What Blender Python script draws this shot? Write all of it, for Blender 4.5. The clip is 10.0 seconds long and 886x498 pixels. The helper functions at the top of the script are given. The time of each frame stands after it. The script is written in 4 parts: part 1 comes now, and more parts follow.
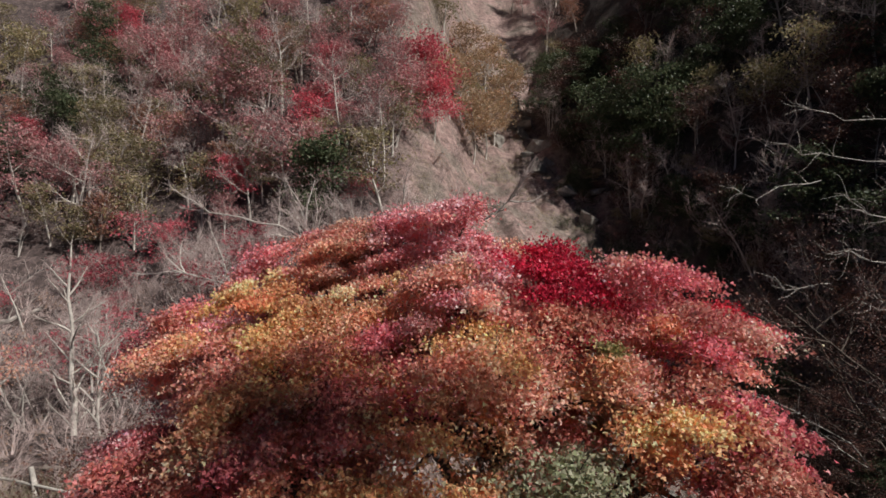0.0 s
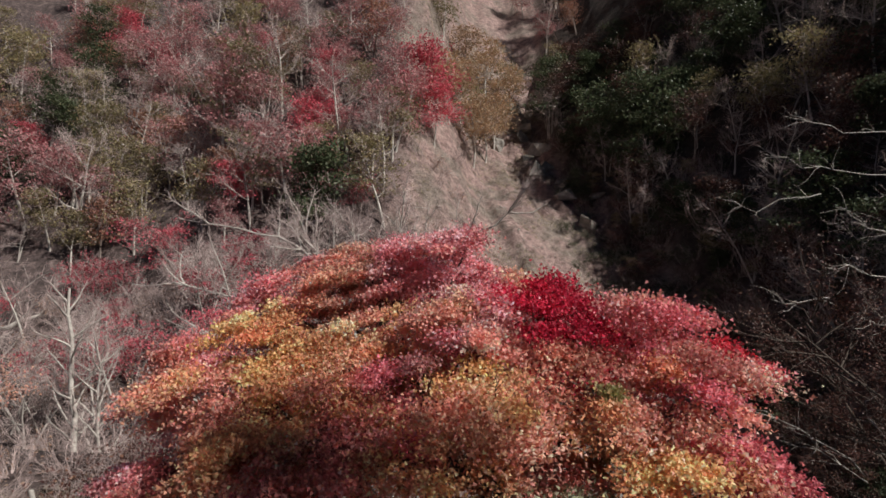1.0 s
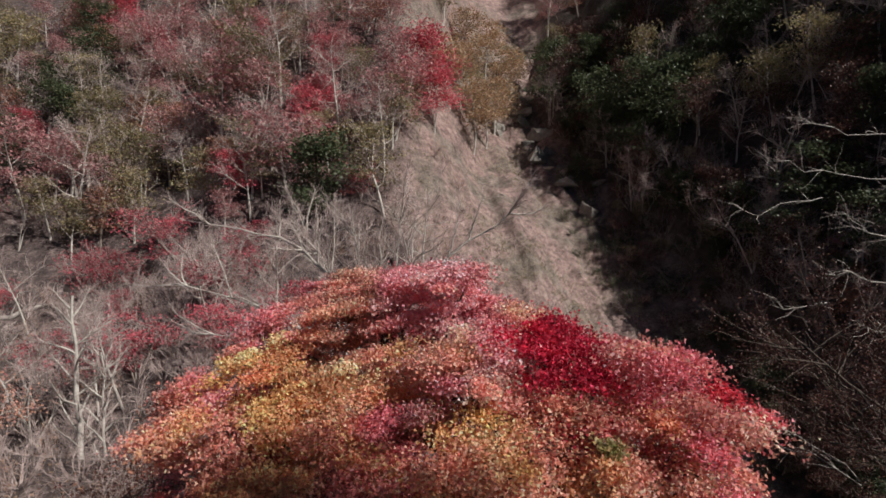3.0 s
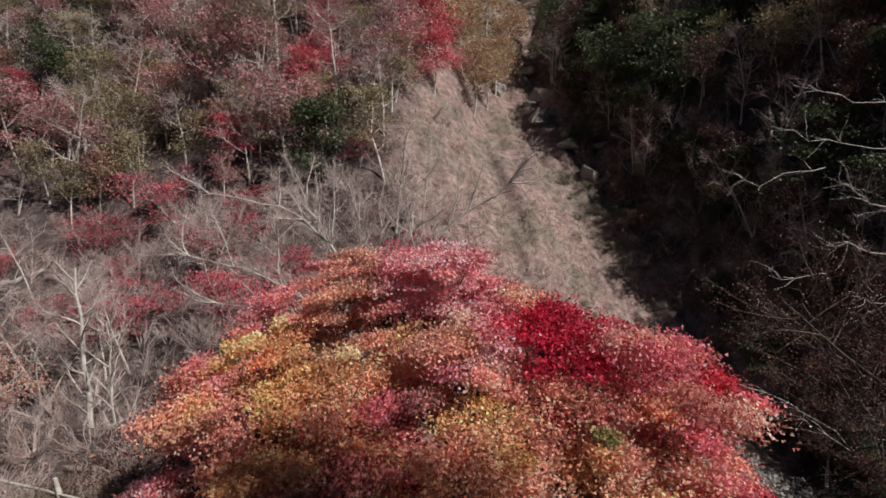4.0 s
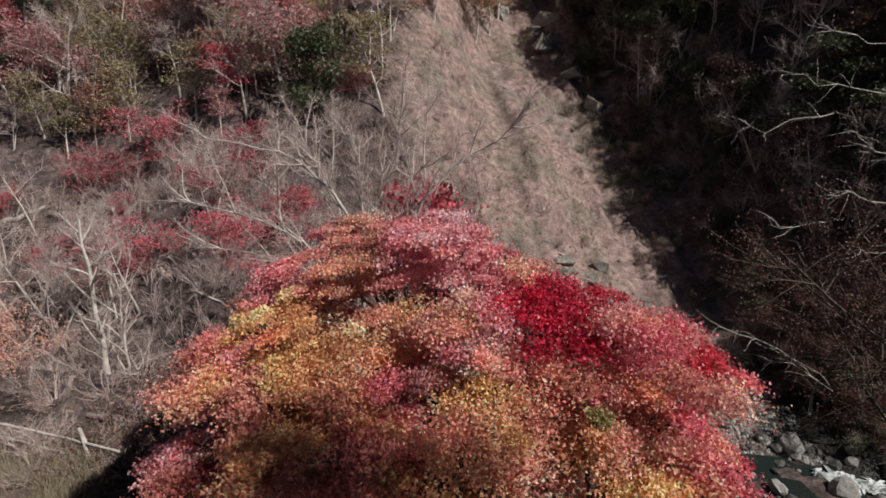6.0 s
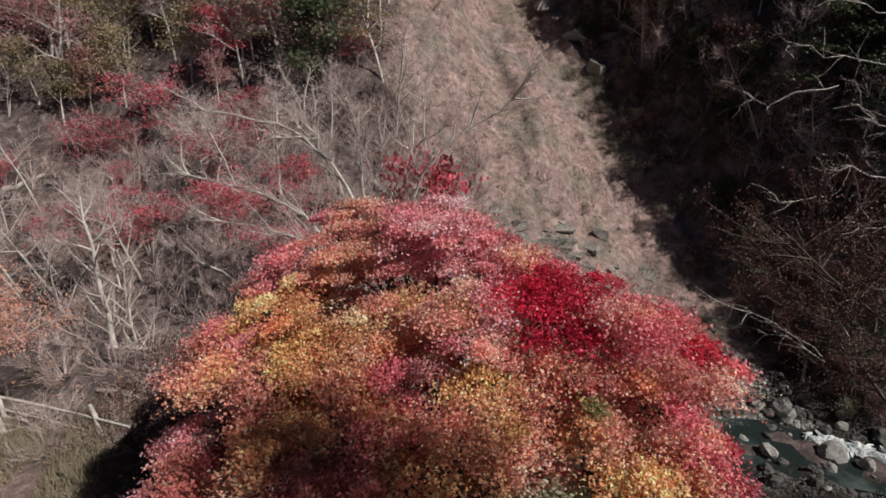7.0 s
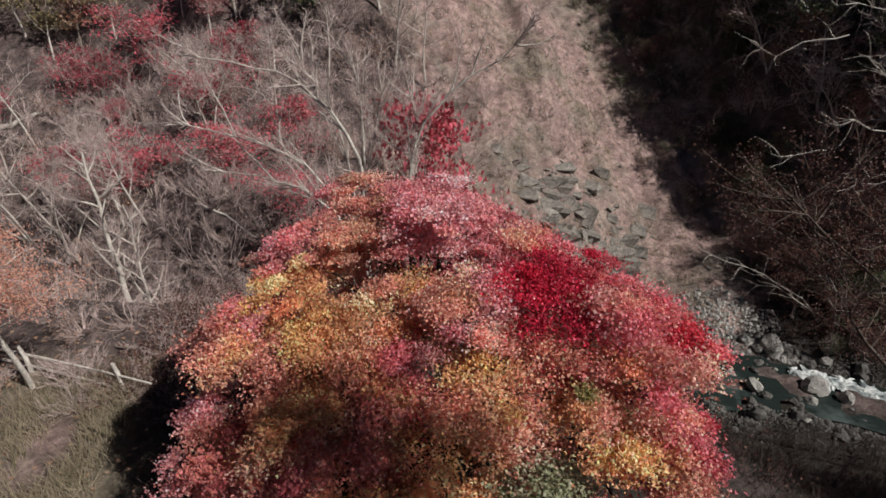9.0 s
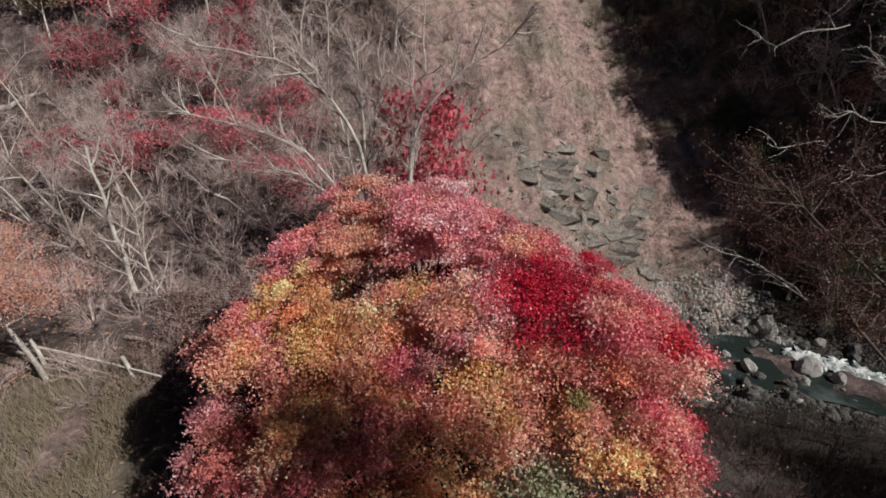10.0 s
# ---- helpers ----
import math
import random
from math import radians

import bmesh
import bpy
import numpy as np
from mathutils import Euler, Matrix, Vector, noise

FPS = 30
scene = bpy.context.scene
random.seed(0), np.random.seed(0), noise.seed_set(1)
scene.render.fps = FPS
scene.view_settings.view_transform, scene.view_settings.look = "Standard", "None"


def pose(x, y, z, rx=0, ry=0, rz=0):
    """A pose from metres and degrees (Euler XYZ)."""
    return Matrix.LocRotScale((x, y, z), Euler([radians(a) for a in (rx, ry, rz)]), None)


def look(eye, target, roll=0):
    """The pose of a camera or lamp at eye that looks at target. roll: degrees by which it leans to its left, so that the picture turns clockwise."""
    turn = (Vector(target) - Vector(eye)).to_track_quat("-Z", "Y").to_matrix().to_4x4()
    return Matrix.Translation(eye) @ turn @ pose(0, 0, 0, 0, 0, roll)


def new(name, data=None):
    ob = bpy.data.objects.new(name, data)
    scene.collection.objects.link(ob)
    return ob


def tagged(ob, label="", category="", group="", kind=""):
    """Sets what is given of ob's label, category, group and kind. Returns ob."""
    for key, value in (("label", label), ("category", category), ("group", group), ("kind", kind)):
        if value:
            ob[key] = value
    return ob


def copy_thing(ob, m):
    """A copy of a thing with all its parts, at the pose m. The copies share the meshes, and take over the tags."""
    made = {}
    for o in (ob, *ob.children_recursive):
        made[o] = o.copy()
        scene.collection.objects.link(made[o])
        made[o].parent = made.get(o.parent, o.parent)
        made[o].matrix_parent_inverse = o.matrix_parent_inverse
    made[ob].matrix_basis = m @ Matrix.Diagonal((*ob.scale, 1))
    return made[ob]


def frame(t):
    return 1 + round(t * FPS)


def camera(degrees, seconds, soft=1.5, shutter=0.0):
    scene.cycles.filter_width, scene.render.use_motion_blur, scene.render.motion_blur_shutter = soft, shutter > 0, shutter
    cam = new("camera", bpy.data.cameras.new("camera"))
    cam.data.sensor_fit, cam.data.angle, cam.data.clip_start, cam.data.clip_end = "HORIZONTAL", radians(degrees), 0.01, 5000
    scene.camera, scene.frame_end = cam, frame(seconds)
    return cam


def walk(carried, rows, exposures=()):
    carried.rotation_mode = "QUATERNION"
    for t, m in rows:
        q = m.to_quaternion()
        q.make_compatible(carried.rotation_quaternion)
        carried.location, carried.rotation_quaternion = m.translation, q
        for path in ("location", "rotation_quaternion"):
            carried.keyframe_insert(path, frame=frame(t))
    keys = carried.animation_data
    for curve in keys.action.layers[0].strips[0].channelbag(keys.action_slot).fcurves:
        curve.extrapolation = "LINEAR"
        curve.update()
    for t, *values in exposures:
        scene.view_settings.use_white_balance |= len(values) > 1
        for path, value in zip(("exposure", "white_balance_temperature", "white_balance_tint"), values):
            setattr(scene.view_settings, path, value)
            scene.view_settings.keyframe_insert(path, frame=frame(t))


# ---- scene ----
cam = camera(76.8, 10.0, soft=1.6)
METRES, EYE, TILT, LEAN, TURN = 6.0, 8.0, 0.0, 0.0, 0.0
ROWS = [
    (0.0, 0.0, 0.0, 0.0, -0.0, 0.0, 0.0),
    (0.5, 0.0003, -0.0002, 0.0484, -0.01, 0.01, 0.01),
    (1.0, 0.0001, -0.0009, 0.1012, -0.01, 0.03, 0.02),
    (1.5, -0.0023, -0.0016, 0.1485, -0.01, 0.04, 0.02),
    (2.0, -0.0043, -0.0024, 0.2002, -0.02, 0.05, 0.04),
    (2.5, -0.0053, -0.0042, 0.2481, -0.01, -0.53, 0.05),
    (4.0, -0.0068, -0.0049, 0.3771, 0.02, -6.17, 0.13),
    (4.5, -0.0083, -0.0056, 0.4185, 0.04, -7.97, 0.16),
    (5.0, -0.0088, -0.006, 0.4606, 0.05, -9.8, 0.2),
    (5.5, -0.0091, -0.0061, 0.504, 0.06, -11.74, 0.25),
    (7.0, -0.0093, -0.0038, 0.6411, 0.06, -17.47, 0.39),
    (7.5, -0.0096, -0.0045, 0.6882, 0.06, -19.4, 0.43),
    (8.0, -0.0124, -0.0044, 0.7344, 0.05, -21.29, 0.47),
    (8.5, -0.0129, -0.0044, 0.7929, 0.05, -23.13, 0.52),
    (9.0, -0.0136, -0.0054, 0.8593, 0.05, -24.91, 0.56),
    (9.5, -0.0131, -0.007, 0.9271, 0.05, -26.45, 0.6),
    (10.0, -0.0116, -0.0095, 0.9996, 0.04, -27.57, 0.64),
]
walk(cam, [(t, pose(0, 0, EYE, TILT, LEAN, TURN) @ pose(METRES * x, METRES * y, METRES * z, 90 + pitch, roll, yaw)) for t, x, y, z, yaw, pitch, roll in ROWS])

# ---- light: low autumn sun from the right and a little behind, clear sky ----
SUN_EL, SUN_AZ = 43.0, -32.0          # degrees; azimuth from +x towards +y
world = bpy.data.worlds.new("sky")
scene.world = world
world.use_nodes = True
wn = world.node_tree
sky = wn.nodes.new("ShaderNodeTexSky")
sky.sky_type, sky.sun_disc = "NISHITA", False
sky.altitude, sky.air_density, sky.dust_density, sky.ozone_density = 2500.0, 0.3, 0.1, 0.5
sky.sun_elevation, sky.sun_rotation = radians(SUN_EL), radians(90 - SUN_AZ)
wn.nodes["Background"].inputs["Strength"].default_value = 0.05
wn.links.new(sky.outputs[0], wn.nodes["Background"].inputs["Color"])
sun_data = bpy.data.lights.new("sun", "SUN")
sun_data.energy, sun_data.angle, sun_data.color = 5.0, radians(0.5), (1.0, 0.955, 0.90)
SUN_DIR = Vector((math.cos(radians(SUN_EL)) * math.cos(radians(SUN_AZ)), math.cos(radians(SUN_EL)) * math.sin(radians(SUN_AZ)), math.sin(radians(SUN_EL))))
sun = new("sun", sun_data)
sun.matrix_world = look(SUN_DIR * 200, (0, 0, 0))
scene.view_settings.exposure = -0.1

rng = np.random.default_rng(7)


# ---- materials ----
def mat_base(name):
    m = bpy.data.materials.new(name)
    m.use_nodes = True
    nt = m.node_tree
    return m, nt, nt.nodes["Principled BSDF"], nt.links


def noise_node(nt, scale, detail=4.0, rough=0.6, coord="Object"):
    co = nt.nodes.new("ShaderNodeTexCoord")
    n = nt.nodes.new("ShaderNodeTexNoise")
    n.inputs["Scale"].default_value, n.inputs["Detail"].default_value, n.inputs["Roughness"].default_value = scale, detail, rough
    nt.links.new(co.outputs[coord], n.inputs["Vector"])
    return n


def ramp_node(nt, src, stops):
    r = nt.nodes.new("ShaderNodeValToRGB")
    while len(r.color_ramp.elements) < len(stops):
        r.color_ramp.elements.new(0.5)
    for e, (p, c) in zip(r.color_ramp.elements, stops):
        e.position, e.color = p, (*c, 1)
    nt.links.new(src, r.inputs["Fac"])
    return r


def mixed(nt, fac, a, b, mode="MIX"):
    mx = nt.nodes.new("ShaderNodeMix")
    mx.data_type, mx.blend_type = "RGBA", mode
    for sock, v in ((mx.inputs[0], fac), (mx.inputs[6], a), (mx.inputs[7], b)):
        if isinstance(v, (int, float)):
            sock.default_value = v
        elif isinstance(v, tuple):
            sock.default_value = (*v, 1)
        else:
            nt.links.new(v, sock)
    return mx.outputs[2]


def bumped(nt, bsdf, height, strength, distance):
    b = nt.nodes.new("ShaderNodeBump")
    b.inputs["Strength"].default_value, b.inputs["Distance"].default_value = strength, distance
    nt.links.new(height, b.inputs["Height"])
    nt.links.new(b.outputs[0], bsdf.inputs["Normal"])


def surface(name, stops, scale, rough=0.9, fine=9.0, bump=0.6, dist=0.1, fine_mix=0.5):
    """Rough natural surface: a broad colour noise under a fine one."""
    m, nt, b, L = mat_base(name)
    n1 = noise_node(nt, scale)
    n2 = noise_node(nt, scale * fine, 6.0, 0.7)
    c1 = ramp_node(nt, n1.outputs["Fac"], stops)
    c2 = ramp_node(nt, n2.outputs["Fac"], [(0.3, (0.35, 0.34, 0.33)), (0.7, (1.5, 1.48, 1.45))])
    L.new(mixed(nt, fine_mix, c1.outputs[0], mixed(nt, 1.0, c1.outputs[0], c2.outputs[0], "MULTIPLY")), b.inputs["Base Color"])
    b.inputs["Roughness"].default_value = rough
    bumped(nt, b, n2.outputs["Fac"], bump, dist)
    return m


def leaf_material(name, colours, translucent=0.35, attr=""):
    """Leaf: hue differs leaf by leaf; part of the light passes through it."""
    m, nt, b, L = mat_base(name)
    if attr:
        a = nt.nodes.new("ShaderNodeAttribute")
        a.attribute_name = attr
        col = a.outputs["Color"]
    else:
        g = nt.nodes.new("ShaderNodeNewGeometry")
        n = len(colours)
        col = ramp_node(nt, g.outputs["Random Per Island"], [(i / max(1, n - 1), c) for i, c in enumerate(colours)]).outputs[0]
        o = nt.nodes.new("ShaderNodeObjectInfo")
        hs = nt.nodes.new("ShaderNodeHueSaturation")
        mr = nt.nodes.new("ShaderNodeMapRange")
        mr.inputs["To Min"].default_value, mr.inputs["To Max"].default_value = 0.75, 1.25
        L.new(o.outputs["Random"], mr.inputs["Value"])
        L.new(mr.outputs[0], hs.inputs["Value"])
        L.new(col, hs.inputs["Color"])
        col = hs.outputs[0]
    L.new(col, b.inputs["Base Color"])
    b.inputs["Roughness"].default_value = 0.5
    b.inputs["Specular IOR Level"].default_value = 0.32
    t = nt.nodes.new("ShaderNodeBsdfTranslucent")
    L.new(col, t.inputs["Color"])
    ms = nt.nodes.new("ShaderNodeMixShader")
    ms.inputs[0].default_value = translucent
    L.new(b.outputs[0], ms.inputs[1])
    L.new(t.outputs[0], ms.inputs[2])
    L.new(ms.outputs[0], nt.nodes["Material Output"].inputs["Surface"])
    return m


M_BARK_PALE = surface("pale_bark", [(0.3, (0.34, 0.31, 0.28)), (0.6, (0.60, 0.56, 0.51))], 1.6, 0.85, 8, 0.5, 0.03)
M_BARK_GREY = surface("grey_bark", [(0.3, (0.16, 0.13, 0.11)), (0.7, (0.33, 0.28, 0.25))], 1.5, 0.9, 8, 0.6, 0.04)
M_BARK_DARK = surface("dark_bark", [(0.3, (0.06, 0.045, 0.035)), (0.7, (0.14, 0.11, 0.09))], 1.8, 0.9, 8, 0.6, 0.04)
M_TWIG = surface("grey_twig", [(0.3, (0.35, 0.268, 0.254)), (0.7, (0.57, 0.467, 0.443))], 0.7, 0.9, 6, 0.2, 0.01)
# twig brown taken towards black, carrying the shade of the stream bank
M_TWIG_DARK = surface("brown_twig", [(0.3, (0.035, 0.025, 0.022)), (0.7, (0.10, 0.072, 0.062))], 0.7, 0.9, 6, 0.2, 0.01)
M_ROCK = surface("river_rock", [(0.3, (0.22, 0.21, 0.20)), (0.55, (0.36, 0.35, 0.33)), (0.75, (0.5, 0.49, 0.46))], 0.7, 0.8, 7, 0.8, 0.12)
M_ROCK_DARK = surface("wet_stone", [(0.3, (0.05, 0.048, 0.045)), (0.55, (0.11, 0.105, 0.10)), (0.75, (0.20, 0.19, 0.18))], 0.7, 0.75, 7, 0.8, 0.12)
M_CLIFF = surface("cliff_rock", [(0.3, (0.16, 0.147, 0.13)), (0.55, (0.33, 0.305, 0.275)), (0.8, (0.48, 0.45, 0.41))], 0.6, 0.9, 8, 1.0, 0.25)
M_STRAW = leaf_material("straw", [(0.40, 0.33, 0.235), (0.53, 0.45, 0.33), (0.30, 0.245, 0.165), (0.27, 0.245, 0.15)], 0.2)
M_LITTER = leaf_material("fallen_leaf", [(0.30, 0.17, 0.11), (0.40, 0.25, 0.17), (0.24, 0.12, 0.09), (0.42, 0.32, 0.22)], 0.1)
M_MAPLE = leaf_material("maple_leaf", [], 0.38, "tint")
M_LEAF = {
    "red": leaf_material("red_leaf", [(0.56, 0.08, 0.125), (0.68, 0.15, 0.19), (0.44, 0.06, 0.09), (0.62, 0.22, 0.23)]),
    "rose": leaf_material("rose_leaf", [(0.50, 0.19, 0.21), (0.58, 0.30, 0.30), (0.40, 0.16, 0.17), (0.52, 0.34, 0.31)]),
    "rust": leaf_material("rust_leaf", [(0.48, 0.23, 0.15), (0.42, 0.17, 0.13), (0.52, 0.31, 0.20), (0.36, 0.19, 0.14)]),
    "coral": leaf_material("coral_leaf", [(0.72, 0.36, 0.25), (0.66, 0.28, 0.24), (0.76, 0.44, 0.31), (0.60, 0.34, 0.24)]),
    "olive": leaf_material("olive_leaf", [(0.28, 0.24, 0.12), (0.36, 0.30, 0.16), (0.21, 0.20, 0.10), (0.40, 0.29, 0.19)]),
    "green": leaf_material("evergreen_leaf", [(0.062, 0.086, 0.04), (0.10, 0.122, 0.062), (0.046, 0.07, 0.035), (0.15, 0.152, 0.088)], 0.3),
    "gold": leaf_material("gold_leaf", [(0.52, 0.34, 0.20), (0.48, 0.27, 0.16), (0.56, 0.42, 0.27), (0.42, 0.32, 0.18)]),
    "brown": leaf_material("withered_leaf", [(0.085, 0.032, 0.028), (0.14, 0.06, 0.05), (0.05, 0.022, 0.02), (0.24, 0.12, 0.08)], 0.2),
    "pale": leaf_material("pale_green_leaf", [(0.60, 0.60, 0.42), (0.44, 0.50, 0.28), (0.70, 0.66, 0.50), (0.30, 0.36, 0.18)], 0.4),
}


# ---- lie of the land ----
def smooth(a, b, v):
    t = np.clip((v - a) / (b - a), 0, 1)
    return t * t * (3 - 2 * t)


def hash2(ix, iy, k):
    h = np.sin(ix * 127.1 + iy * 311.7 + k * 74.7) * 43758.5453
    return h - np.floor(h)


def vnoise(x, y, k=0):
    ix, iy = np.floor(x), np.floor(y)
    fx, fy = x - ix, y - iy
    fx, fy = fx * fx * (3 - 2 * fx), fy * fy * (3 - 2 * fy)
    a, b = hash2(ix, iy, k), hash2(ix + 1, iy, k)
    c, d = hash2(ix, iy + 1, k), hash2(ix + 1, iy + 1, k)
    return (a + (b - a) * fx) * (1 - fy) + (c + (d - c) * fx) * fy - 0.5


def river_y(x):
    return 31.0 + 4.6 * smooth(8, 20, x) - 0.78 * np.log1p(np.exp((x - 28.0) / 1.6)) * 1.6 + 0.5 * np.sin(x / 7.0)


def bed(x):
    """Height of the stream bed: it falls away behind the maple."""
    return -8.0 - 7.0 * smooth(4, 20, x)


def flank_foot(y):
    return np.interp(y, [20, 40, 55, 80, 105, 125, 160], [32, 36, 33, 24, 17.5, 20, 27])


def ground(x, y):
    x, y = np.asarray(x, float), np.asarray(y, float)
    v = y - river_y(x)
    # near bank: terrace on the left, lower slope on the right
    top = 1.0 - 4.5 * smooth(4, 18, x)
    width = 6.0 + 9.0 * smooth(-10, 2, x) + 9.0 * smooth(8, 20, x)
    low = bed(x)
    near = low + (top - low) * smooth(0, 1, (-v - 4) / width) + 0.05 * np.maximum(0, -v - 40)
    # far side: gully in the middle, a spur on the left, a mountain flank on the right
    u = v - 4
    gul = np.interp(u, [0, 7, 28, 60, 84, 97, 200, 420], [-8, -6, 5, 22, 40, 55, 140, 230])
    back = 14 * smooth(-22, -42, x) + 8 * smooth(-60, -90, x)
    left = np.interp(u - back, [0, 5, 12, 25, 50, 65, 200, 420], [-8, -4.5, -0.5, 7.5, 35, 56, 190, 300])
    edge = 2 + 0.02 * (y - 50)
    wl = smooth(edge + 5, edge - 9, x)
    far = gul * (1 - wl) + left * wl + (low + 8) * (1 - smooth(4, 50, u))
    r = np.maximum(0, x - flank_foot(y) + 3.5 * vnoise(x / 6, y / 6, 6))
    far = far + np.interp(r, [0, 6, 30, 60, 200], [0, 7, 22, 48, 150]) * smooth(-1, 12, u)
    far = np.minimum(far, 170 + 0.2 * far)
    z = np.where(v < 0, near, np.where(u > 0, far, low))
    rough = smooth(3.5, 9, np.abs(v))
    z = z + rough * (2.4 * vnoise(x / 9, y / 9, 1) + 1.1 * vnoise(x / 3.5, y / 3.5, 2) + 0.4 * vnoise(x / 1.3, y / 1.3, 3)) * (0.35 + 0.65 * (v > 0))
    z = z + (0.35 + 0.75 * (1 - rough)) * vnoise(x / 1.6, y / 1.6, 4) + 0.5 * (1 - rough) * vnoise(x / 4, y / 4, 8) + 18 * smooth(60, 220, u) * vnoise(x / 45, y / 45, 5)
    # runnels down the open scree
    z = z + smooth(4, 20, u) * smooth(-6, 0, x) * smooth(2, -3, x - flank_foot(y)) * (1.5 * vnoise(x / 1.9 + y / 9, y / 14, 14) + 0.8 * vnoise(x / 0.9 + y / 12, y / 6, 15) + 0.5 * vnoise(x / 0.9, y / 0.9, 16))
    return z


def gz(x, y):
    return float(ground(x, y))


# ---- mesh helpers ----
class Mesh:
    """Collects vertices and faces, then becomes one mesh object."""

    def __init__(self):
        self.v, self.f, self.n, self.tint = [], [], 0, []

    def add(self, verts, faces, tint=None):
        verts = np.asarray(verts, float).reshape(-1, 3)
        self.f.append((np.asarray(faces, int) + self.n))
        self.v.append(verts)
        if tint is not None:
            self.tint.append(tint)
        self.n += len(verts)

    def tube(self, pts, radii, sides=5):
        pts = [Vector(p) for p in pts]
        rings = []
        for i, p in enumerate(pts):
            d = (pts[min(i + 1, len(pts) - 1)] - pts[max(i - 1, 0)]).normalized()
            a = d.cross(Vector((0.31, 0.17, 0.93)))
            if a.length < 1e-3:
                a = d.cross(Vector((1, 0, 0)))
            a.normalize()
            b = d.cross(a)
            rings += [p + (a * math.cos(2 * math.pi * k / sides) + b * math.sin(2 * math.pi * k / sides)) * radii[i] for k in range(sides)]
        faces = [(i * sides + k, i * sides + (k + 1) % sides, (i + 1) * sides + (k + 1) % sides, (i + 1) * sides + k) for i in range(len(pts) - 1) for k in range(sides)]
        self.add([tuple(p) for p in rings], faces)

    def spikes(self, p, d, r):
        """Fine twigs: three-sided needles from p along d, thickness r at the foot."""
        p, d = np.asarray(p, float), np.asarray(d, float)
        n = len(p)
        if not n:
            return
        dn = d / np.maximum(1e-6, np.linalg.norm(d, axis=1, keepdims=True))
        a = np.cross(dn, np.array([0.3, 0.2, 0.93]))
        a /= np.maximum(1e-6, np.linalg.norm(a, axis=1, keepdims=True))
        b = np.cross(dn, a)
        r = np.broadcast_to(np.asarray(r, float), (n,))[:, None]
        v = np.stack([p + a * r, p + (-0.5 * a + 0.87 * b) * r, p + (-0.5 * a - 0.87 * b) * r, p + d], 1).reshape(-1, 3)
        base = np.arange(n)[:, None] * 4
        f = np.concatenate([base + [0, 1, 3], base + [1, 2, 3], base + [2, 0, 3]])
        self.add(v, f)

    def leaves(self, p, size, up=0.6, shape=None, tint=None, droop=0.0):
        """Leaves at p, facing more or less upwards."""
        shape = np.asarray(shape if shape is not None else QUAD_LEAF, float)
        p = np.asarray(p, float)
        n, k = len(p), len(shape)
        nrm = rng.normal(size=(n, 3))
        nrm /= np.linalg.norm(nrm, axis=1, keepdims=True)
        nrm = nrm * (1 - up) + np.array([0, 0, up])
        nrm /= np.linalg.norm(nrm, axis=1, keepdims=True)
        a = np.cross(nrm, rng.normal(size=(n, 3)))
        a /= np.linalg.norm(a, axis=1, keepdims=True)
        b = np.cross(nrm, a)
        s = (np.broadcast_to(size, (n,)) * rng.uniform(0.7, 1.25, n))[:, None, None]
        v = p[:, None] + s * (a[:, None] * shape[None, :, :1] + b[:, None] * shape[None, :, 1:2] + nrm[:, None] * shape[None, :, 2:3])
        f = np.arange(n * k).reshape(n, k)
        self.add(v.reshape(-1, 3), f, None if tint is None else np.repeat(tint, k, axis=0))

    def data(self, name, material, flat=True):
        me = bpy.data.meshes.new(name)
        v = np.concatenate(self.v)
        loops = np.concatenate([f.ravel() for f in self.f]).astype(np.int32)
        sizes = np.concatenate([np.full(len(f), f.shape[1]) for f in self.f]).astype(np.int32)
        me.vertices.add(len(v))
        me.vertices.foreach_set("co", v.astype(np.float32).ravel())
        me.loops.add(len(loops))
        me.loops.foreach_set("vertex_index", loops)
        me.polygons.add(len(sizes))
        me.polygons.foreach_set("loop_start", np.concatenate([[0], np.cumsum(sizes)[:-1]]).astype(np.int32))
        me.update(calc_edges=True)
        me.polygons.foreach_set("use_smooth", np.full(len(sizes), not flat))
        if self.tint:
            t = np.concatenate(self.tint)
            at = me.color_attributes.new("tint", "FLOAT_COLOR", "POINT")
            at.data.foreach_set("color", np.concatenate([t, np.ones((len(t), 1))], 1).astype(np.float32).ravel())
        me.materials.append(material)
        return me


QUAD_LEAF = [(0, -0.5, 0), (0.4, 0, 0.1), (0, 0.5, -0.05), (-0.4, 0, 0.1)]
TRI_LEAF = [(0, -0.55, 0), (0.45, 0.25, 0.08), (-0.38, 0.38, -0.05)]
STAR_LEAF = [(0, -0.35, 0), (0.52, -0.12, -0.10), (0.2, 0.1, 0.05), (0, 0.65, -0.08), (-0.2, 0.1, 0.05), (-0.52, -0.12, -0.10)]


def part(name, mesh, material, parent, label="", flat=True):
    ob = new(name, mesh.data(name, material, flat))
    ob.parent = parent
    if label:
        ob["label"] = label
    return ob


def lone(name, mesh, material, label, category, kind="", group="", flat=True):
    return tagged(new(name, mesh.data(name, material, flat)), label, category, group, kind)


def rv(s=1.0):
    return Vector(rng.normal(size=3)) * s


def bough(p, d, length, bend, steps, lift=0.0):
    """A wandering line from p in direction d."""
    p, d = Vector(p), Vector(d).normalized()
    pts = [p.copy()]
    for _ in range(steps):
        d = (d + rv(bend) + Vector((0, 0, lift))).normalized()
        p = p + d * (length / steps)
        pts.append(p.copy())
    return pts


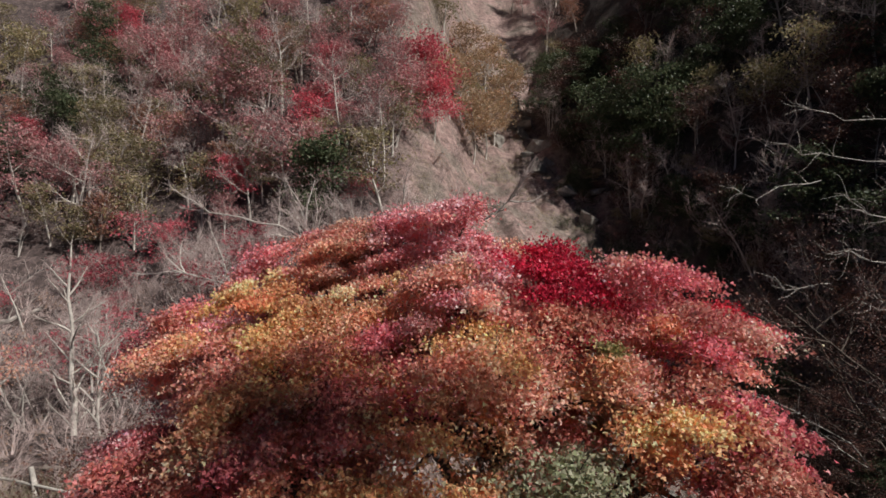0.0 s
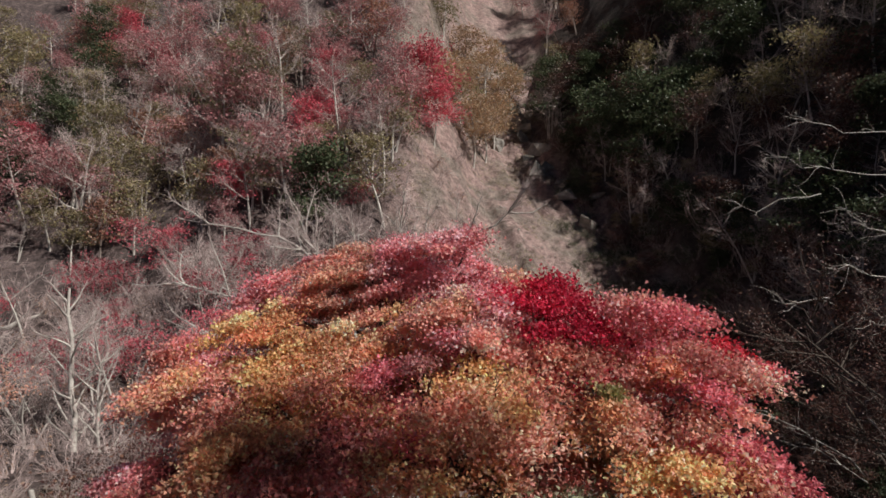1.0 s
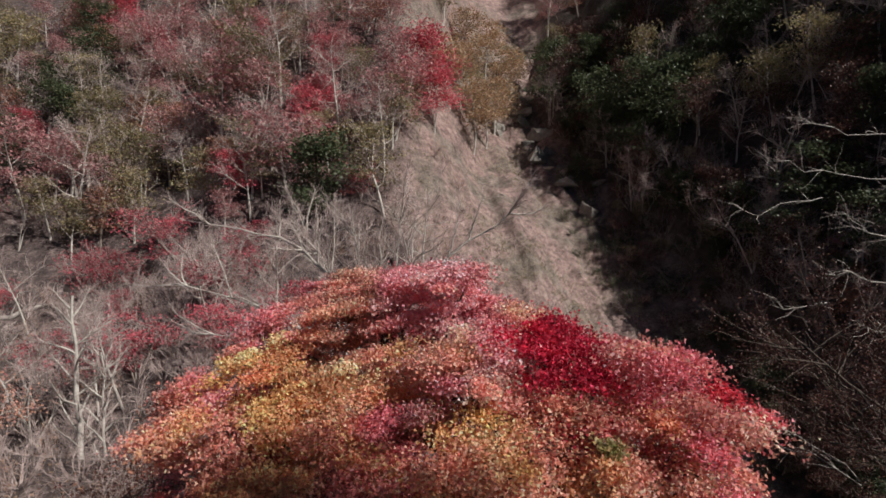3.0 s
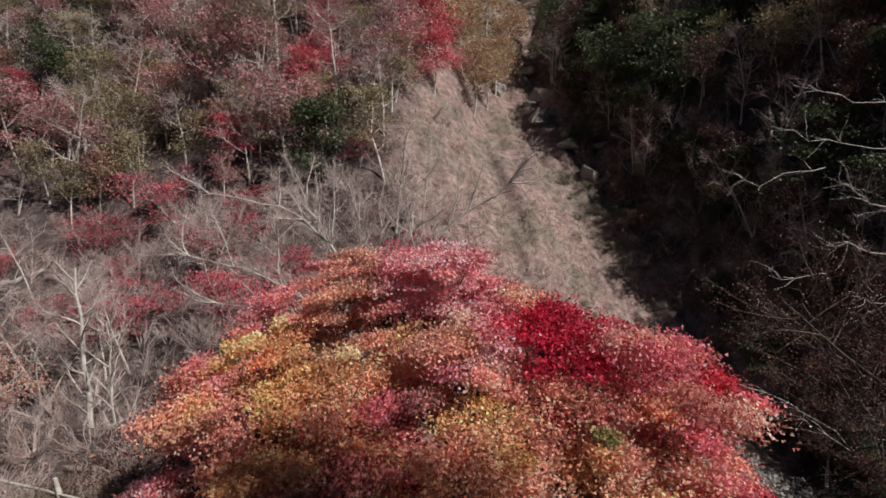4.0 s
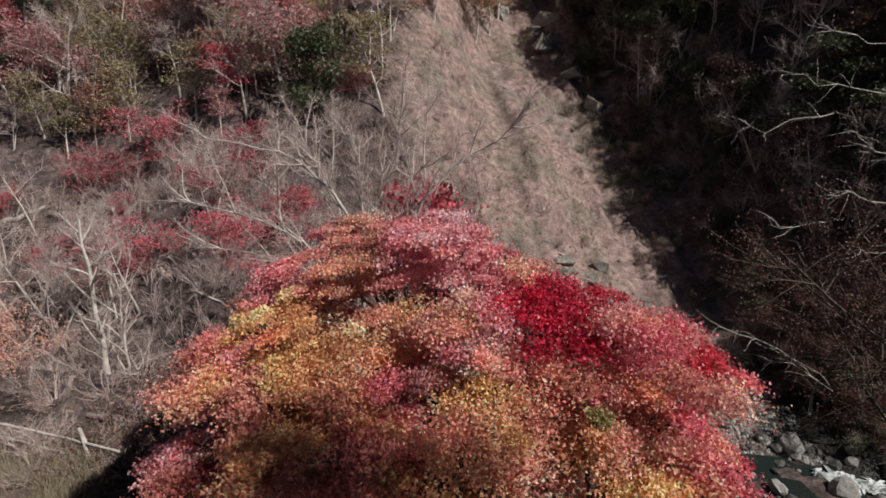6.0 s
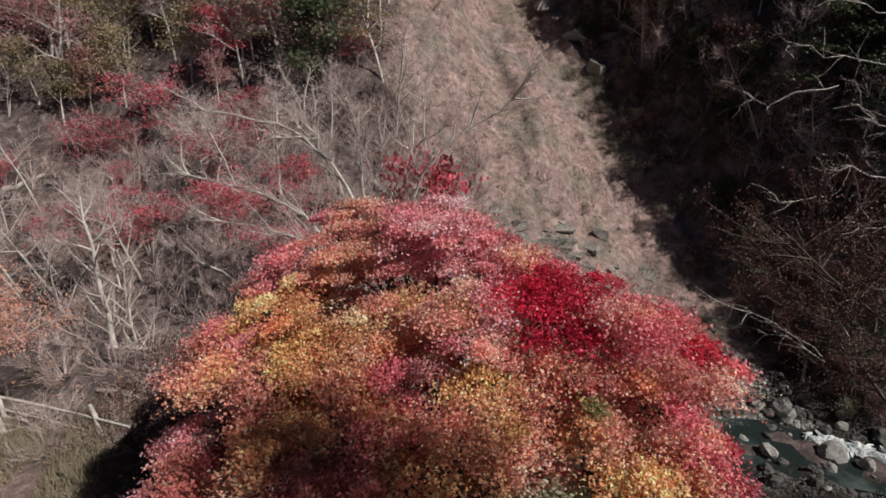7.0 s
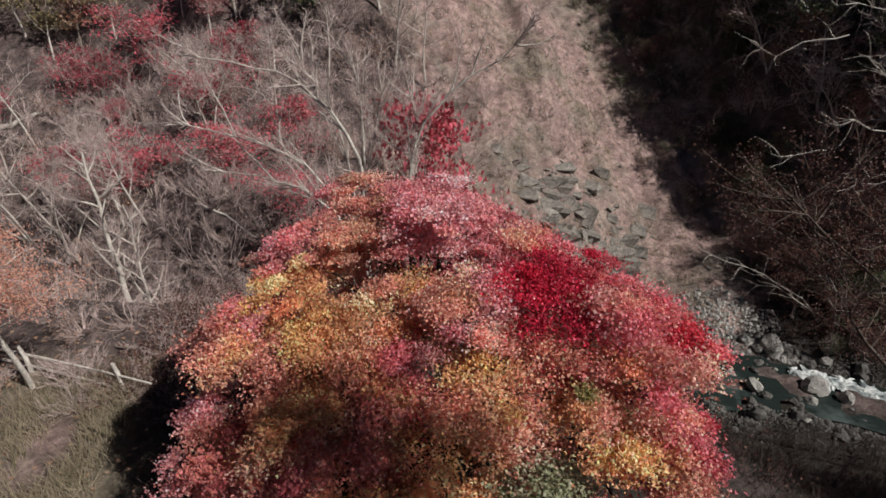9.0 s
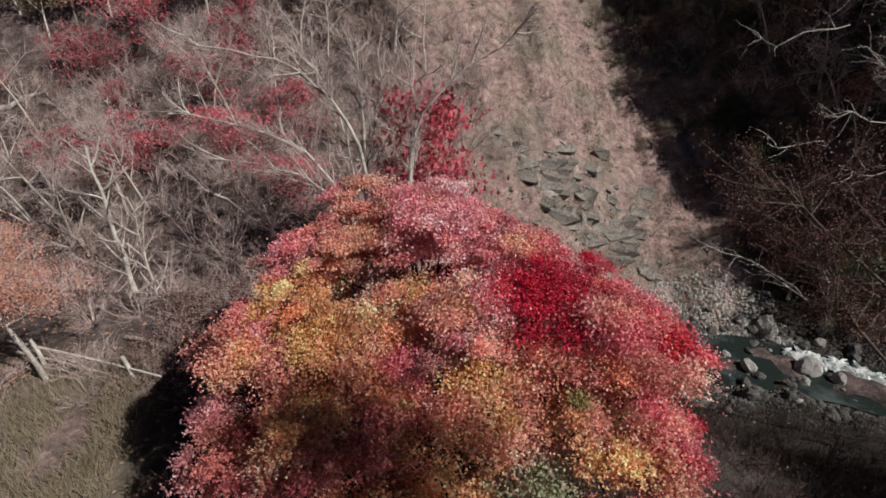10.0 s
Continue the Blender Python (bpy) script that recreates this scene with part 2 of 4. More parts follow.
def twigs_along(mesh, pts, count, length, r, spread=0.8):
    """Fine twigs off a line, each forked once."""
    if not count:
        return
    P = np.array([tuple(p) for p in pts])
    t = rng.uniform(0.15, 1, count) * (len(P) - 1)
    i = np.minimum(t.astype(int), len(P) - 2)
    at = P[i] + (P[i + 1] - P[i]) * (t - i)[:, None]
    d = P[i + 1] - P[i]
    d = d / np.linalg.norm(d, axis=1, keepdims=True) + rng.normal(size=(count, 3)) * spread + [0, 0, 0.25]
    d = d / np.linalg.norm(d, axis=1, keepdims=True) * (length * rng.uniform(0.5, 1.3, count))[:, None]
    mesh.spikes(at, d, r)
    for k in (0.35, 0.6):
        d2 = d / np.linalg.norm(d, axis=1, keepdims=True) + rng.normal(size=(count, 3)) * 0.6
        mesh.spikes(at + d * k, d2 * (length * 0.55 * rng.uniform(0.4, 1.2, count))[:, None], r * 0.6)


def grow_tree(height, radius, lean=(0, 0), limbs=9, start=0.35, limb_len=0.42, twigs=14, twig_len=0.9, crown_leaves=0, leaf_size=0.25, up=0.4, rise=0.5, trunks=1, sides=6, spray=0.8, flat=0.22, wild=0.25):
    """Returns meshes (trunk, twigs, leaves) of a tree standing at the origin."""
    wood, fine, crown = Mesh(), Mesh(), Mesh()
    ends = []
    for k in range(trunks):
        a = rng.uniform(0, 2 * math.pi)
        d = Vector((lean[0], lean[1], 1)) + (Vector((math.cos(a), math.sin(a), 0)) * 0.35 if trunks > 1 else Vector())
        h = height * (1 if k == 0 else rng.uniform(0.7, 0.95))
        line = bough((0, 0, -0.4), d, h, 0.07, 7, 0.02)
        rr = radius * (1 if trunks == 1 else 0.75)
        wood.tube(line, [rr * (1 - 0.9 * (i / 7) ** 0.9) + 0.012 for i in range(8)], sides)
        twigs_along(fine, line[4:], twigs, twig_len, radius * 0.12 + 0.006)
        for j in range(limbs):
            f = start + (1 - start) * (j + rng.uniform(0, 0.8)) / limbs
            i = min(6, int(f * 7))
            at = line[i].lerp(line[i + 1], f * 7 - i)
            a = j * 2.4 + rng.uniform(-0.6, 0.6)
            d = Vector((math.cos(a), math.sin(a), rise + rng.uniform(-wild, wild + 0.1)))
            ln = h * limb_len * (1.15 - 0.75 * f) * rng.uniform(0.7, 1.25)
            lb = bough(at, d, ln, 0.16, 5, 0.05)
            wood.tube(lb, [rr * 0.42 * (1 - f * 0.6) * (1 - 0.85 * s / 5) + 0.008 for s in range(6)], 4)
            twigs_along(fine, lb, twigs, twig_len, radius * 0.1 + 0.005)
            ends += [(p, ln) for p in lb[2:]]
            for q in range(2):
                s = int(rng.integers(1, 4))
                lb2 = bough(lb[s], (lb[s + 1] - lb[s]).normalized() + rv(0.5), ln * 0.55, 0.2, 3, 0.05)
                wood.tube(lb2, [rr * 0.2 * (1 - f * 0.5) * (1 - 0.8 * s2 / 3) + 0.006 for s2 in range(4)], 3)
                twigs_along(fine, lb2, twigs // 2, twig_len * 0.8, radius * 0.08 + 0.004)
                ends += [(p, ln) for p in lb2[1:]]
    if crown_leaves:
        c = np.array([tuple(p) for p, _ in ends])
        crown_leaves *= 2
        leaf_size *= 0.82
        idx = rng.integers(0, len(c), crown_leaves)
        off = rng.normal(size=(crown_leaves, 3)) * np.array([spray, spray, spray * flat])
        crown.leaves(c[idx] + off, leaf_size, up, TRI_LEAF)
    return wood, fine, crown


def make_tree(name, label, category, bark, twig, leaf=None, group="", where=None, leaf_label="", **kw):
    w, t, c = grow_tree(**kw)
    ob = tagged(new(name), label, category, group)
    part("trunk", w, bark, ob, flat=False)
    if t.n:
        tagged(part("twig_spray", t, twig, ob), kind="stuff")
    if c.n and leaf:
        part("crown", c, leaf, ob, leaf_label)
    if where:
        ob.matrix_basis = pose(*where)
    return ob


def make_rock(size, seed, flatness=0.7, level=2):
    bm = bmesh.new()
    bmesh.ops.create_icosphere(bm, subdivisions=level, radius=1.0)
    for v in bm.verts:
        n1 = noise.noise(v.co * 1.1 + Vector((seed * 3.7, seed, 0)))
        n2 = noise.noise(v.co * 2.7 + Vector((seed, seed * 2.1, 5)))
        v.co *= 1 + 0.45 * n1 + 0.18 * n2
        v.co = Vector((v.co.x * size, v.co.y * size * 0.8, v.co.z * size * flatness))
    me = bpy.data.meshes.new("boulder")
    bm.to_mesh(me)
    bm.free()
    return me


# ---- ground, river ----
def axis(lo, hi, n_mid, far_lo, far_hi, n_far):
    mid = np.linspace(lo, hi, n_mid)
    g = np.linspace(0, 1, n_far + 1)[1:] ** 2
    return np.concatenate([(lo - g * (lo - far_lo))[::-1], mid, hi + g * (far_hi - hi)])


gx, gy = axis(-70, 70, 260, -900, 900, 26), axis(2, 135, 240, -900, 1100, 26)
X, Y = np.meshgrid(gx, gy)
land = Mesh()
jit = vnoise(X / 3, Y / 3, 51) * 5 + vnoise(X / 1.2, Y / 1.2, 52) * 3
VV = Y - river_y(X)
z_scree = smooth(-7, -2, X + jit + 0.06 * (Y - 60)) * smooth(3, 6, VV)
# dark soil on flank and banks, with part of their shade painted in
z_dark_shade = np.maximum.reduce([0.9 * smooth(-1, 4, X + 0.6 * jit - flank_foot(Y)), smooth(5, 12, X + jit) * (VV < 0), smooth(25, 29, X + jit) * (VV < 14)]) * smooth(0.5, 2.5, np.abs(VV))
z_path = smooth(-9.6, -11.2, X + 0.12 * (Y - 10) + 0.12 * jit) * smooth(15.0, 13.2, Y + 0.2 * jit)
z_grass = smooth(-5, -8, VV + 0.3 * jit) * smooth(3, -3, X + jit) * (1 - z_path) * smooth(18.0, 14.5, Y + 0.3 * jit)
z_scree = np.maximum(z_scree, 0.8 * z_path)
# shade under the maple's crown, painted on the soil as a dark ellipse
z_dark_shade = np.maximum(z_dark_shade, smooth(1.15, 0.85, np.sqrt(((X + 0.8) / 9.2) ** 2 + ((Y - 13.5) / 9.0) ** 2) + 0.03 * jit) * (VV < -5))
ZONES = np.stack([z_scree, z_dark_shade, z_grass], -1).reshape(-1, 3)
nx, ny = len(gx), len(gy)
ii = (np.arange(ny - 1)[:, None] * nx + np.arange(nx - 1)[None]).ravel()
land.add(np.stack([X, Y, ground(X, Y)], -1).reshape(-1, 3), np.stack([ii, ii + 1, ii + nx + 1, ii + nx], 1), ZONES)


def ground_material():
    """Leaf litter, bare scree soil and dry grass, told apart by noise and by how steep the ground is."""
    m, nt, b, L = mat_base("hillside_ground")
    n1, n2, n3 = noise_node(nt, 0.16, 5), noise_node(nt, 0.9, 8, 0.75), noise_node(nt, 5.0, 6, 0.7)
    litter_c = ramp_node(nt, n2.outputs["Fac"], [(0.34, (0.03, 0.022, 0.021)), (0.5, (0.105, 0.077, 0.073)), (0.68, (0.28, 0.212, 0.20))])
    scree_c = ramp_node(nt, n2.outputs["Fac"], [(0.32, (0.075, 0.054, 0.048)), (0.5, (0.30, 0.207, 0.19)), (0.68, (0.52, 0.385, 0.355))])
    scree_g = ramp_node(nt, n2.outputs["Fac"], [(0.34, (0.10, 0.08, 0.066)), (0.64, (0.33, 0.272, 0.235))])
    # dark soil colour, which also carries the painted shade
    dark_shade_c = ramp_node(nt, n2.outputs["Fac"], [(0.35, (0.014, 0.012, 0.009)), (0.55, (0.032, 0.026, 0.021)), (0.75, (0.07, 0.057, 0.048))])
    grass_c = ramp_node(nt, n2.outputs["Fac"], [(0.30, (0.10, 0.083, 0.06)), (0.5, (0.235, 0.198, 0.148)), (0.72, (0.40, 0.345, 0.27))])
    f1 = ramp_node(nt, n1.outputs["Fac"], [(0.45, (0, 0, 0)), (0.6, (1, 1, 1))])
    f3 = ramp_node(nt, n3.outputs["Fac"], [(0.3, (0.45, 0.43, 0.42)), (0.7, (1.35, 1.33, 1.3))])
    at = nt.nodes.new("ShaderNodeAttribute")
    at.attribute_name = "tint"
    sp = nt.nodes.new("ShaderNodeSeparateColor")
    L.new(at.outputs["Color"], sp.inputs[0])
    col = mixed(nt, sp.outputs[0], litter_c.outputs[0], mixed(nt, f1.outputs[0], scree_c.outputs[0], scree_g.outputs[0]))
    col = mixed(nt, sp.outputs[2], col, grass_c.outputs[0])
    col = mixed(nt, sp.outputs[1], col, dark_shade_c.outputs[0])
    L.new(mixed(nt, 0.8, col, mixed(nt, 1.0, col, f3.outputs[0], "MULTIPLY")), b.inputs["Base Color"])
    b.inputs["Roughness"].default_value = 0.95
    bumped(nt, b, n2.outputs["Fac"], 0.9, 0.4)
    return m


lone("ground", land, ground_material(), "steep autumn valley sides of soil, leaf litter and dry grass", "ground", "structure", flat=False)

m_water, nt, b, L = mat_base("stream_water")
b.inputs["Roughness"].default_value = 0.08
b.inputs["IOR"].default_value = 1.33
wn1, wn2 = noise_node(nt, 1.4, 6), noise_node(nt, 0.35, 4)
foam = ramp_node(nt, wn2.outputs["Fac"], [(0.52, (0.018, 0.026, 0.024)), (0.68, (0.07, 0.09, 0.088))])
L.new(foam.outputs[0], b.inputs["Base Color"])
bumped(nt, b, wn1.outputs["Fac"], 0.5, 0.15)
M_FOAM = surface("white_water", [(0.4, (0.25, 0.3, 0.31)), (0.6, (0.75, 0.78, 0.78))], 1.2, 0.4, 4, 0.8, 0.1)
water = Mesh()
xs = np.linspace(-60, 60, 121)
rows = []
for o in np.linspace(-3.6, 3.6, 9):
    zz = bed(xs) + 0.02 + 0.12 * vnoise(xs / 1.5, np.full_like(xs, o * 2), 9)
    rows.append(np.stack([xs, river_y(xs) + o, zz], 1))
W = np.concatenate(rows)
ii = (np.arange(8)[:, None] * 121 + np.arange(120)[None]).ravel()
water.add(W, np.stack([ii, ii + 1, ii + 122, ii + 121], 1))
lone("stream", water, m_water, "dark clear mountain stream between boulders", "stream", "structure", flat=False)

# white water where the stream drops between boulders
rapid = Mesh()
n = 260
q = rng.uniform(0, 1, n)
rx = 27.6 + 5.5 * q
ry = river_y(rx) + rng.normal(0, 0.5, n) + 1.7
rp = np.stack([rx, ry, bed(rx) + 0.13 + 0.10 * rng.random(n)], 1)
rapid.leaves(rp, 0.75, 0.93, [(0, -0.8, 0), (0.18, -0.2, 0.12), (0.12, 0.5, 0.05), (0, 0.8, 0), (-0.2, 0.3, 0.1), (-0.15, -0.4, 0.04)])
lone("white_water", rapid, M_FOAM, "foaming white water where the stream drops", "white water", "stuff")


# ---- boulders and stones ----
ROCKS = [make_rock(1.0, s, f) for s, f in ((1, 0.75), (2, 0.6), (3, 0.85), (4, 0.55), (5, 0.7))]
for me in ROCKS:
    me.materials.append(M_ROCK)
DARK_ROCKS = [me.copy() for me in ROCKS]
for me in DARK_ROCKS:
    me.materials.clear()
    me.materials.append(M_ROCK_DARK)
CRAGS = [make_rock(1.0, s, f, 3) for s, f in ((11, 0.9), (12, 1.1), (13, 0.8))]
for me in CRAGS:
    me.materials.append(M_CLIFF)


def make_slab(seed):
    """Angular broken slab: the hull of scattered points in a flat box."""
    r = np.random.default_rng(seed)
    bm = bmesh.new()
    for q in r.uniform(-1, 1, (15, 3)) * np.array([1.0, 0.62, 0.42]):
        bm.verts.new(q)
    res = bmesh.ops.convex_hull(bm, input=bm.verts)
    bmesh.ops.delete(bm, geom=[v for v in res["geom_interior"] if isinstance(v, bmesh.types.BMVert)], context="VERTS")
    me = bpy.data.meshes.new("rock_slab")
    bm.to_mesh(me)
    bm.free()
    me.materials.append(M_CLIFF)
    return me


SLABS = [make_slab(300 + k) for k in range(6)]


def put_rock(name, meshes, x, y, size, label, category, group, sink=0.3, z=None):
    ob = tagged(new(name, meshes[int(rng.integers(len(meshes)))]), label, category, group)
    zz = gz(x, y) if z is None else z
    ob.matrix_basis = pose(x, y, zz + size * 0.6 * (1 - 2 * sink), rng.uniform(-15, 15), rng.uniform(-15, 15), rng.uniform(0, 360)) @ Matrix.Diagonal((size, size, size, 1))
    return ob


for x, y, s in ((27.4, 39.4, 1.75), (28.0, 34.2, 1.5), (22.8, 36.4, 0.9), (23.6, 34.6, 1.1), (30.4, 36.9, 0.9), (27.0, 33.0, 0.8), (29.6, 33.0, 0.9), (25.6, 40.4, 0.8), (31.4, 38.4, 0.7)):
    put_rock("boulder", ROCKS, x, y, s * 0.62, "pale grey rounded boulder standing in the stream", "boulder", "boulders in the stream", 0.2)
for _ in range(150):
    x = rng.uniform(16, 38)
    o = rng.choice([-1, 1]) * abs(rng.normal(3.8, 1.6))
    put_rock("stone", ROCKS if rng.random() < 0.1 else DARK_ROCKS, x, river_y(x) + o, min(0.6, 0.16 + 0.17 * rng.exponential(1.0)), "grey stone on the stream bank", "stone", "bank stones", 0.3)
for _ in range(44):
    x = rng.uniform(6, 25)
    y = rng.uniform(38, 54)
    put_rock("stone", SLABS, x, y, 0.2 + 0.28 * rng.exponential(1.0), "grey angular stone fallen at the foot of the scree", "stone", "scree stones", 0.5)
for k in range(120):
    f = rng.random()
    x, y = 6.5 + 13.5 * f + rng.normal(0, 1.2), 49.5 + rng.normal(0, 2.6)
    size = 0.35 + 1.5 * rng.random() ** 2.5
    ob = tagged(new("rock_slab", SLABS[k % 6]), "angular grey rock slab jutting from the foot of the scree", "rock", "rock slabs")
    ob.matrix_basis = pose(x, y, gz(x, y) + 0.05 * size, rng.normal(32, 9), rng.normal(8, 9), rng.normal(-40, 16)) @ Matrix.Diagonal((size, size, size, 1))
for x, y, s in ((12.5, 118, 3.5), (8.0, 112, 2.5), (10, 106, 1.8)):
    put_rock("rock_outcrop", CRAGS, x, y, s, "weathered grey rock outcrop in the gully", "rock", "outcrops", 0.62)
for k in range(14):
    y = 82 + 2.4 * k + rng.uniform(-1, 1)
    put_rock("rock_outcrop", SLABS, float(flank_foot(y)) + rng.uniform(-3.5, 1.0), y, rng.uniform(1.6, 3.4), "grey rock outcrop at the edge of the shaded flank", "rock", "outcrops", 0.35)
gravel = Mesh()
n = 5000
x = rng.uniform(14, 38, n)
o = rng.choice([-1, 1], n) * (3.2 + np.abs(rng.normal(0, 1.6, n)))
P = np.stack([x, river_y(x) + o, ground(x, river_y(x) + o) + 0.03], 1)
s = rng.uniform(0.05, 0.16, n)[:, None]
oct_v = np.array([(1, 0, 0), (0, 1, 0), (-1, 0, 0), (0, -1, 0), (0, 0, 0.8)])
gravel.add((P[:, None] + s[:, None] * oct_v[None] * rng.uniform(0.6, 1.2, (n, 5, 1))).reshape(-1, 3),
           (np.arange(n)[:, None, None] * 5 + np.array([(0, 1, 4), (1, 2, 4), (2, 3, 4), (3, 0, 4)])[None]).reshape(-1, 3))
lone("gravel", gravel, M_ROCK_DARK, "dark river gravel along the banks", "gravel", "stuff")


def pebbles(name, n, xr, yr, lo, hi, material, label, mask):
    x, y = rng.uniform(*xr, n), rng.uniform(*yr, n)
    k = mask(x, y)
    x, y = x[k], y[k]
    n = len(x)
    p = np.stack([x, y, ground(x, y)], 1)
    s = (lo + (hi - lo) * rng.random(n) ** 3)[:, None, None]
    m = Mesh()
    m.add((p[:, None] + s * oct_v[None] * rng.uniform(0.5, 1.3, (n, 5, 1))).reshape(-1, 3),
          (np.arange(n)[:, None, None] * 5 + np.array([(0, 1, 4), (1, 2, 4), (2, 3, 4), (3, 0, 4)])[None]).reshape(-1, 3))
    return lone(name, m, material, label, "stones", "stuff")


pebbles("scree_debris", 3800, (-3, 26), (37, 125), 0.05, 0.32, M_CLIFF, "broken grey stones strewn over the scree", lambda x, y: (x < flank_foot(y) + 1) & (vnoise(x / 5, y / 9, 61) > -0.1))
pebbles("gravel_bar", 5200, (17, 29), (37, 49), 0.06, 0.30, M_ROCK, "pale gravel bar beside the stream", lambda x, y: (y - river_y(x) > 3.2) & (y - river_y(x) < 10 - 0.25 * np.abs(x - 24)))


# ---- the great maple ----
PINK, CORAL, ORANGE, YELLOW, CRIMSON, GREEN, MAROON = [np.array(c) for c in ((0.90, 0.32, 0.34), (0.89, 0.355, 0.285), (0.87, 0.39, 0.205), (0.85, 0.47, 0.205), (0.46, 0.025, 0.058), (0.30, 0.31, 0.12), (0.44, 0.10, 0.10))]


ROSE = np.array((0.70, 0.19, 0.22))
# boughs of the crown: x, y, top, radius, main hue, second hue
LOBES = [
    (-0.7, 13.0, 9.0, 1.7, PINK, PINK), (0.2, 11.7, 9.1, 1.1, PINK, CORAL), (-2.4, 14.2, 8.75, 1.4, PINK, PINK), (-3.6, 12.6, 8.15, 1.3, PINK, CORAL), (-1.9, 12.0, 8.5, 1.2, PINK, CORAL),
    (-3.7, 11.0, 7.6, 1.1, ORANGE, YELLOW), (-4.7, 10.4, 6.85, 1.0, CORAL, PINK), (-5.7, 10.2, 4.7, 0.8, PINK, CORAL), (-4.5, 9.7, 6.7, 0.9, CORAL, ORANGE), (-4.9, 11.6, 6.6, 1.1, PINK, ROSE),
    (2.1, 10.1, 8.05, 1.35, CRIMSON, CRIMSON), (2.7, 11.9, 7.9, 1.3, CRIMSON, ROSE), (1.3, 12.7, 8.3, 1.2, PINK, ROSE), (4.0, 11.2, 7.2, 1.1, ROSE, CRIMSON),
    (3.5, 9.4, 7.85, 0.95, ROSE, CORAL), (4.6, 9.4, 7.0, 0.95, ROSE, CRIMSON), (4.0, 8.5, 7.2, 0.9, CORAL, ROSE), (4.6, 7.9, 5.9, 0.8, ROSE, CORAL), (4.2, 7.3, 5.2, 0.8, CORAL, ROSE),
    (-1.2, 10.6, 7.35, 1.4, CORAL, ORANGE), (-2.9, 10.3, 6.95, 1.1, YELLOW, ORANGE), (0.5, 9.9, 7.8, 1.3, CORAL, PINK), (0.6, 8.3, 7.05, 1.1, CORAL, YELLOW), (1.7, 9.1, 7.3, 1.0, CORAL, ORANGE),
    (2.9, 8.4, 7.0, 1.0, ORANGE, CORAL), (3.3, 7.6, 6.1, 0.8, CORAL, ORANGE), (1.7, 7.9, 5.5, 0.8, CORAL, GREEN), (0.6, 7.3, 5.2, 0.8, ORANGE, CORAL), (3.0, 6.9, 4.7, 0.8, CORAL, PINK),
    (-2.3, 8.5, 6.1, 1.2, ROSE, ORANGE), (-3.3, 8.8, 5.9, 1.0, CORAL, ORANGE), (-1.0, 8.3, 6.3, 1.0, ROSE, ORANGE), (-1.8, 9.5, 6.5, 1.0, CORAL, ROSE), (-0.7, 9.3, 6.8, 1.0, ORANGE, ROSE),
    (-4.2, 8.6, 5.0, 0.9, CORAL, MAROON), (-5.2, 8.9, 4.4, 0.8, PINK, CORAL), (-2.3, 7.2, 4.7, 1.0, ORANGE, ROSE), (-0.8, 7.2, 5.2, 0.9, ORANGE, CORAL), (-3.7, 7.8, 4.1, 0.8, CORAL, PINK),
    (1.2, 10.4, 5.6, 1.7, MAROON, ORANGE), (3.6, 10.2, 5.6, 1.4, ROSE, GREEN), (-3.4, 11.2, 5.6, 1.5, MAROON, ORANGE), (0.0, 12.6, 6.6, 1.8, MAROON, ROSE), (-1.4, 14.8, 7.6, 1.6, PINK, ROSE), (1.8, 13.8, 7.2, 1.4, ROSE, CRIMSON), (-3.9, 13.6, 7.0, 1.3, PINK, CORAL),
]


def maple_tint(p, lobe):
    """Hue by the bough that a leaf hangs on, broken up in patches, with a few green leaves left."""
    x, y, z = p[:, 0], p[:, 1], p[:, 2]
    nz = vnoise(x / 0.9, (y + z) / 0.9, 21) + 0.7 * vnoise(x / 0.4, (y - z) / 0.4, 22)
    main = np.array([q[4] for q in LOBES])[lobe]
    second = np.array([q[5] for q in LOBES])[lobe]
    col = main + (second - main) * smooth(-0.1, 0.35, nz)[:, None]
    wide = vnoise(x / 2.4, y / 2.4, 24) * (main[:, 0] > 0.6)
    col = col + (PINK - col) * (0.45 * smooth(0.1, 0.35, wide))[:, None]
    col = col + (ORANGE - col) * (0.45 * smooth(0.1, 0.35, -wide))[:, None]
    gr = smooth(0.40, 0.55, vnoise(x / 0.8, y / 0.8, 31) + 0.25 * vnoise(z / 0.5, x / 0.5, 32))
    col = col + (GREEN - col) * (gr * 0.75)[:, None]
    return np.clip(col * np.exp(rng.normal(0.10, 0.28, (len(p), 1))) * (1 + rng.normal(0, 0.06, (len(p), 3))), 0.005, 0.88)


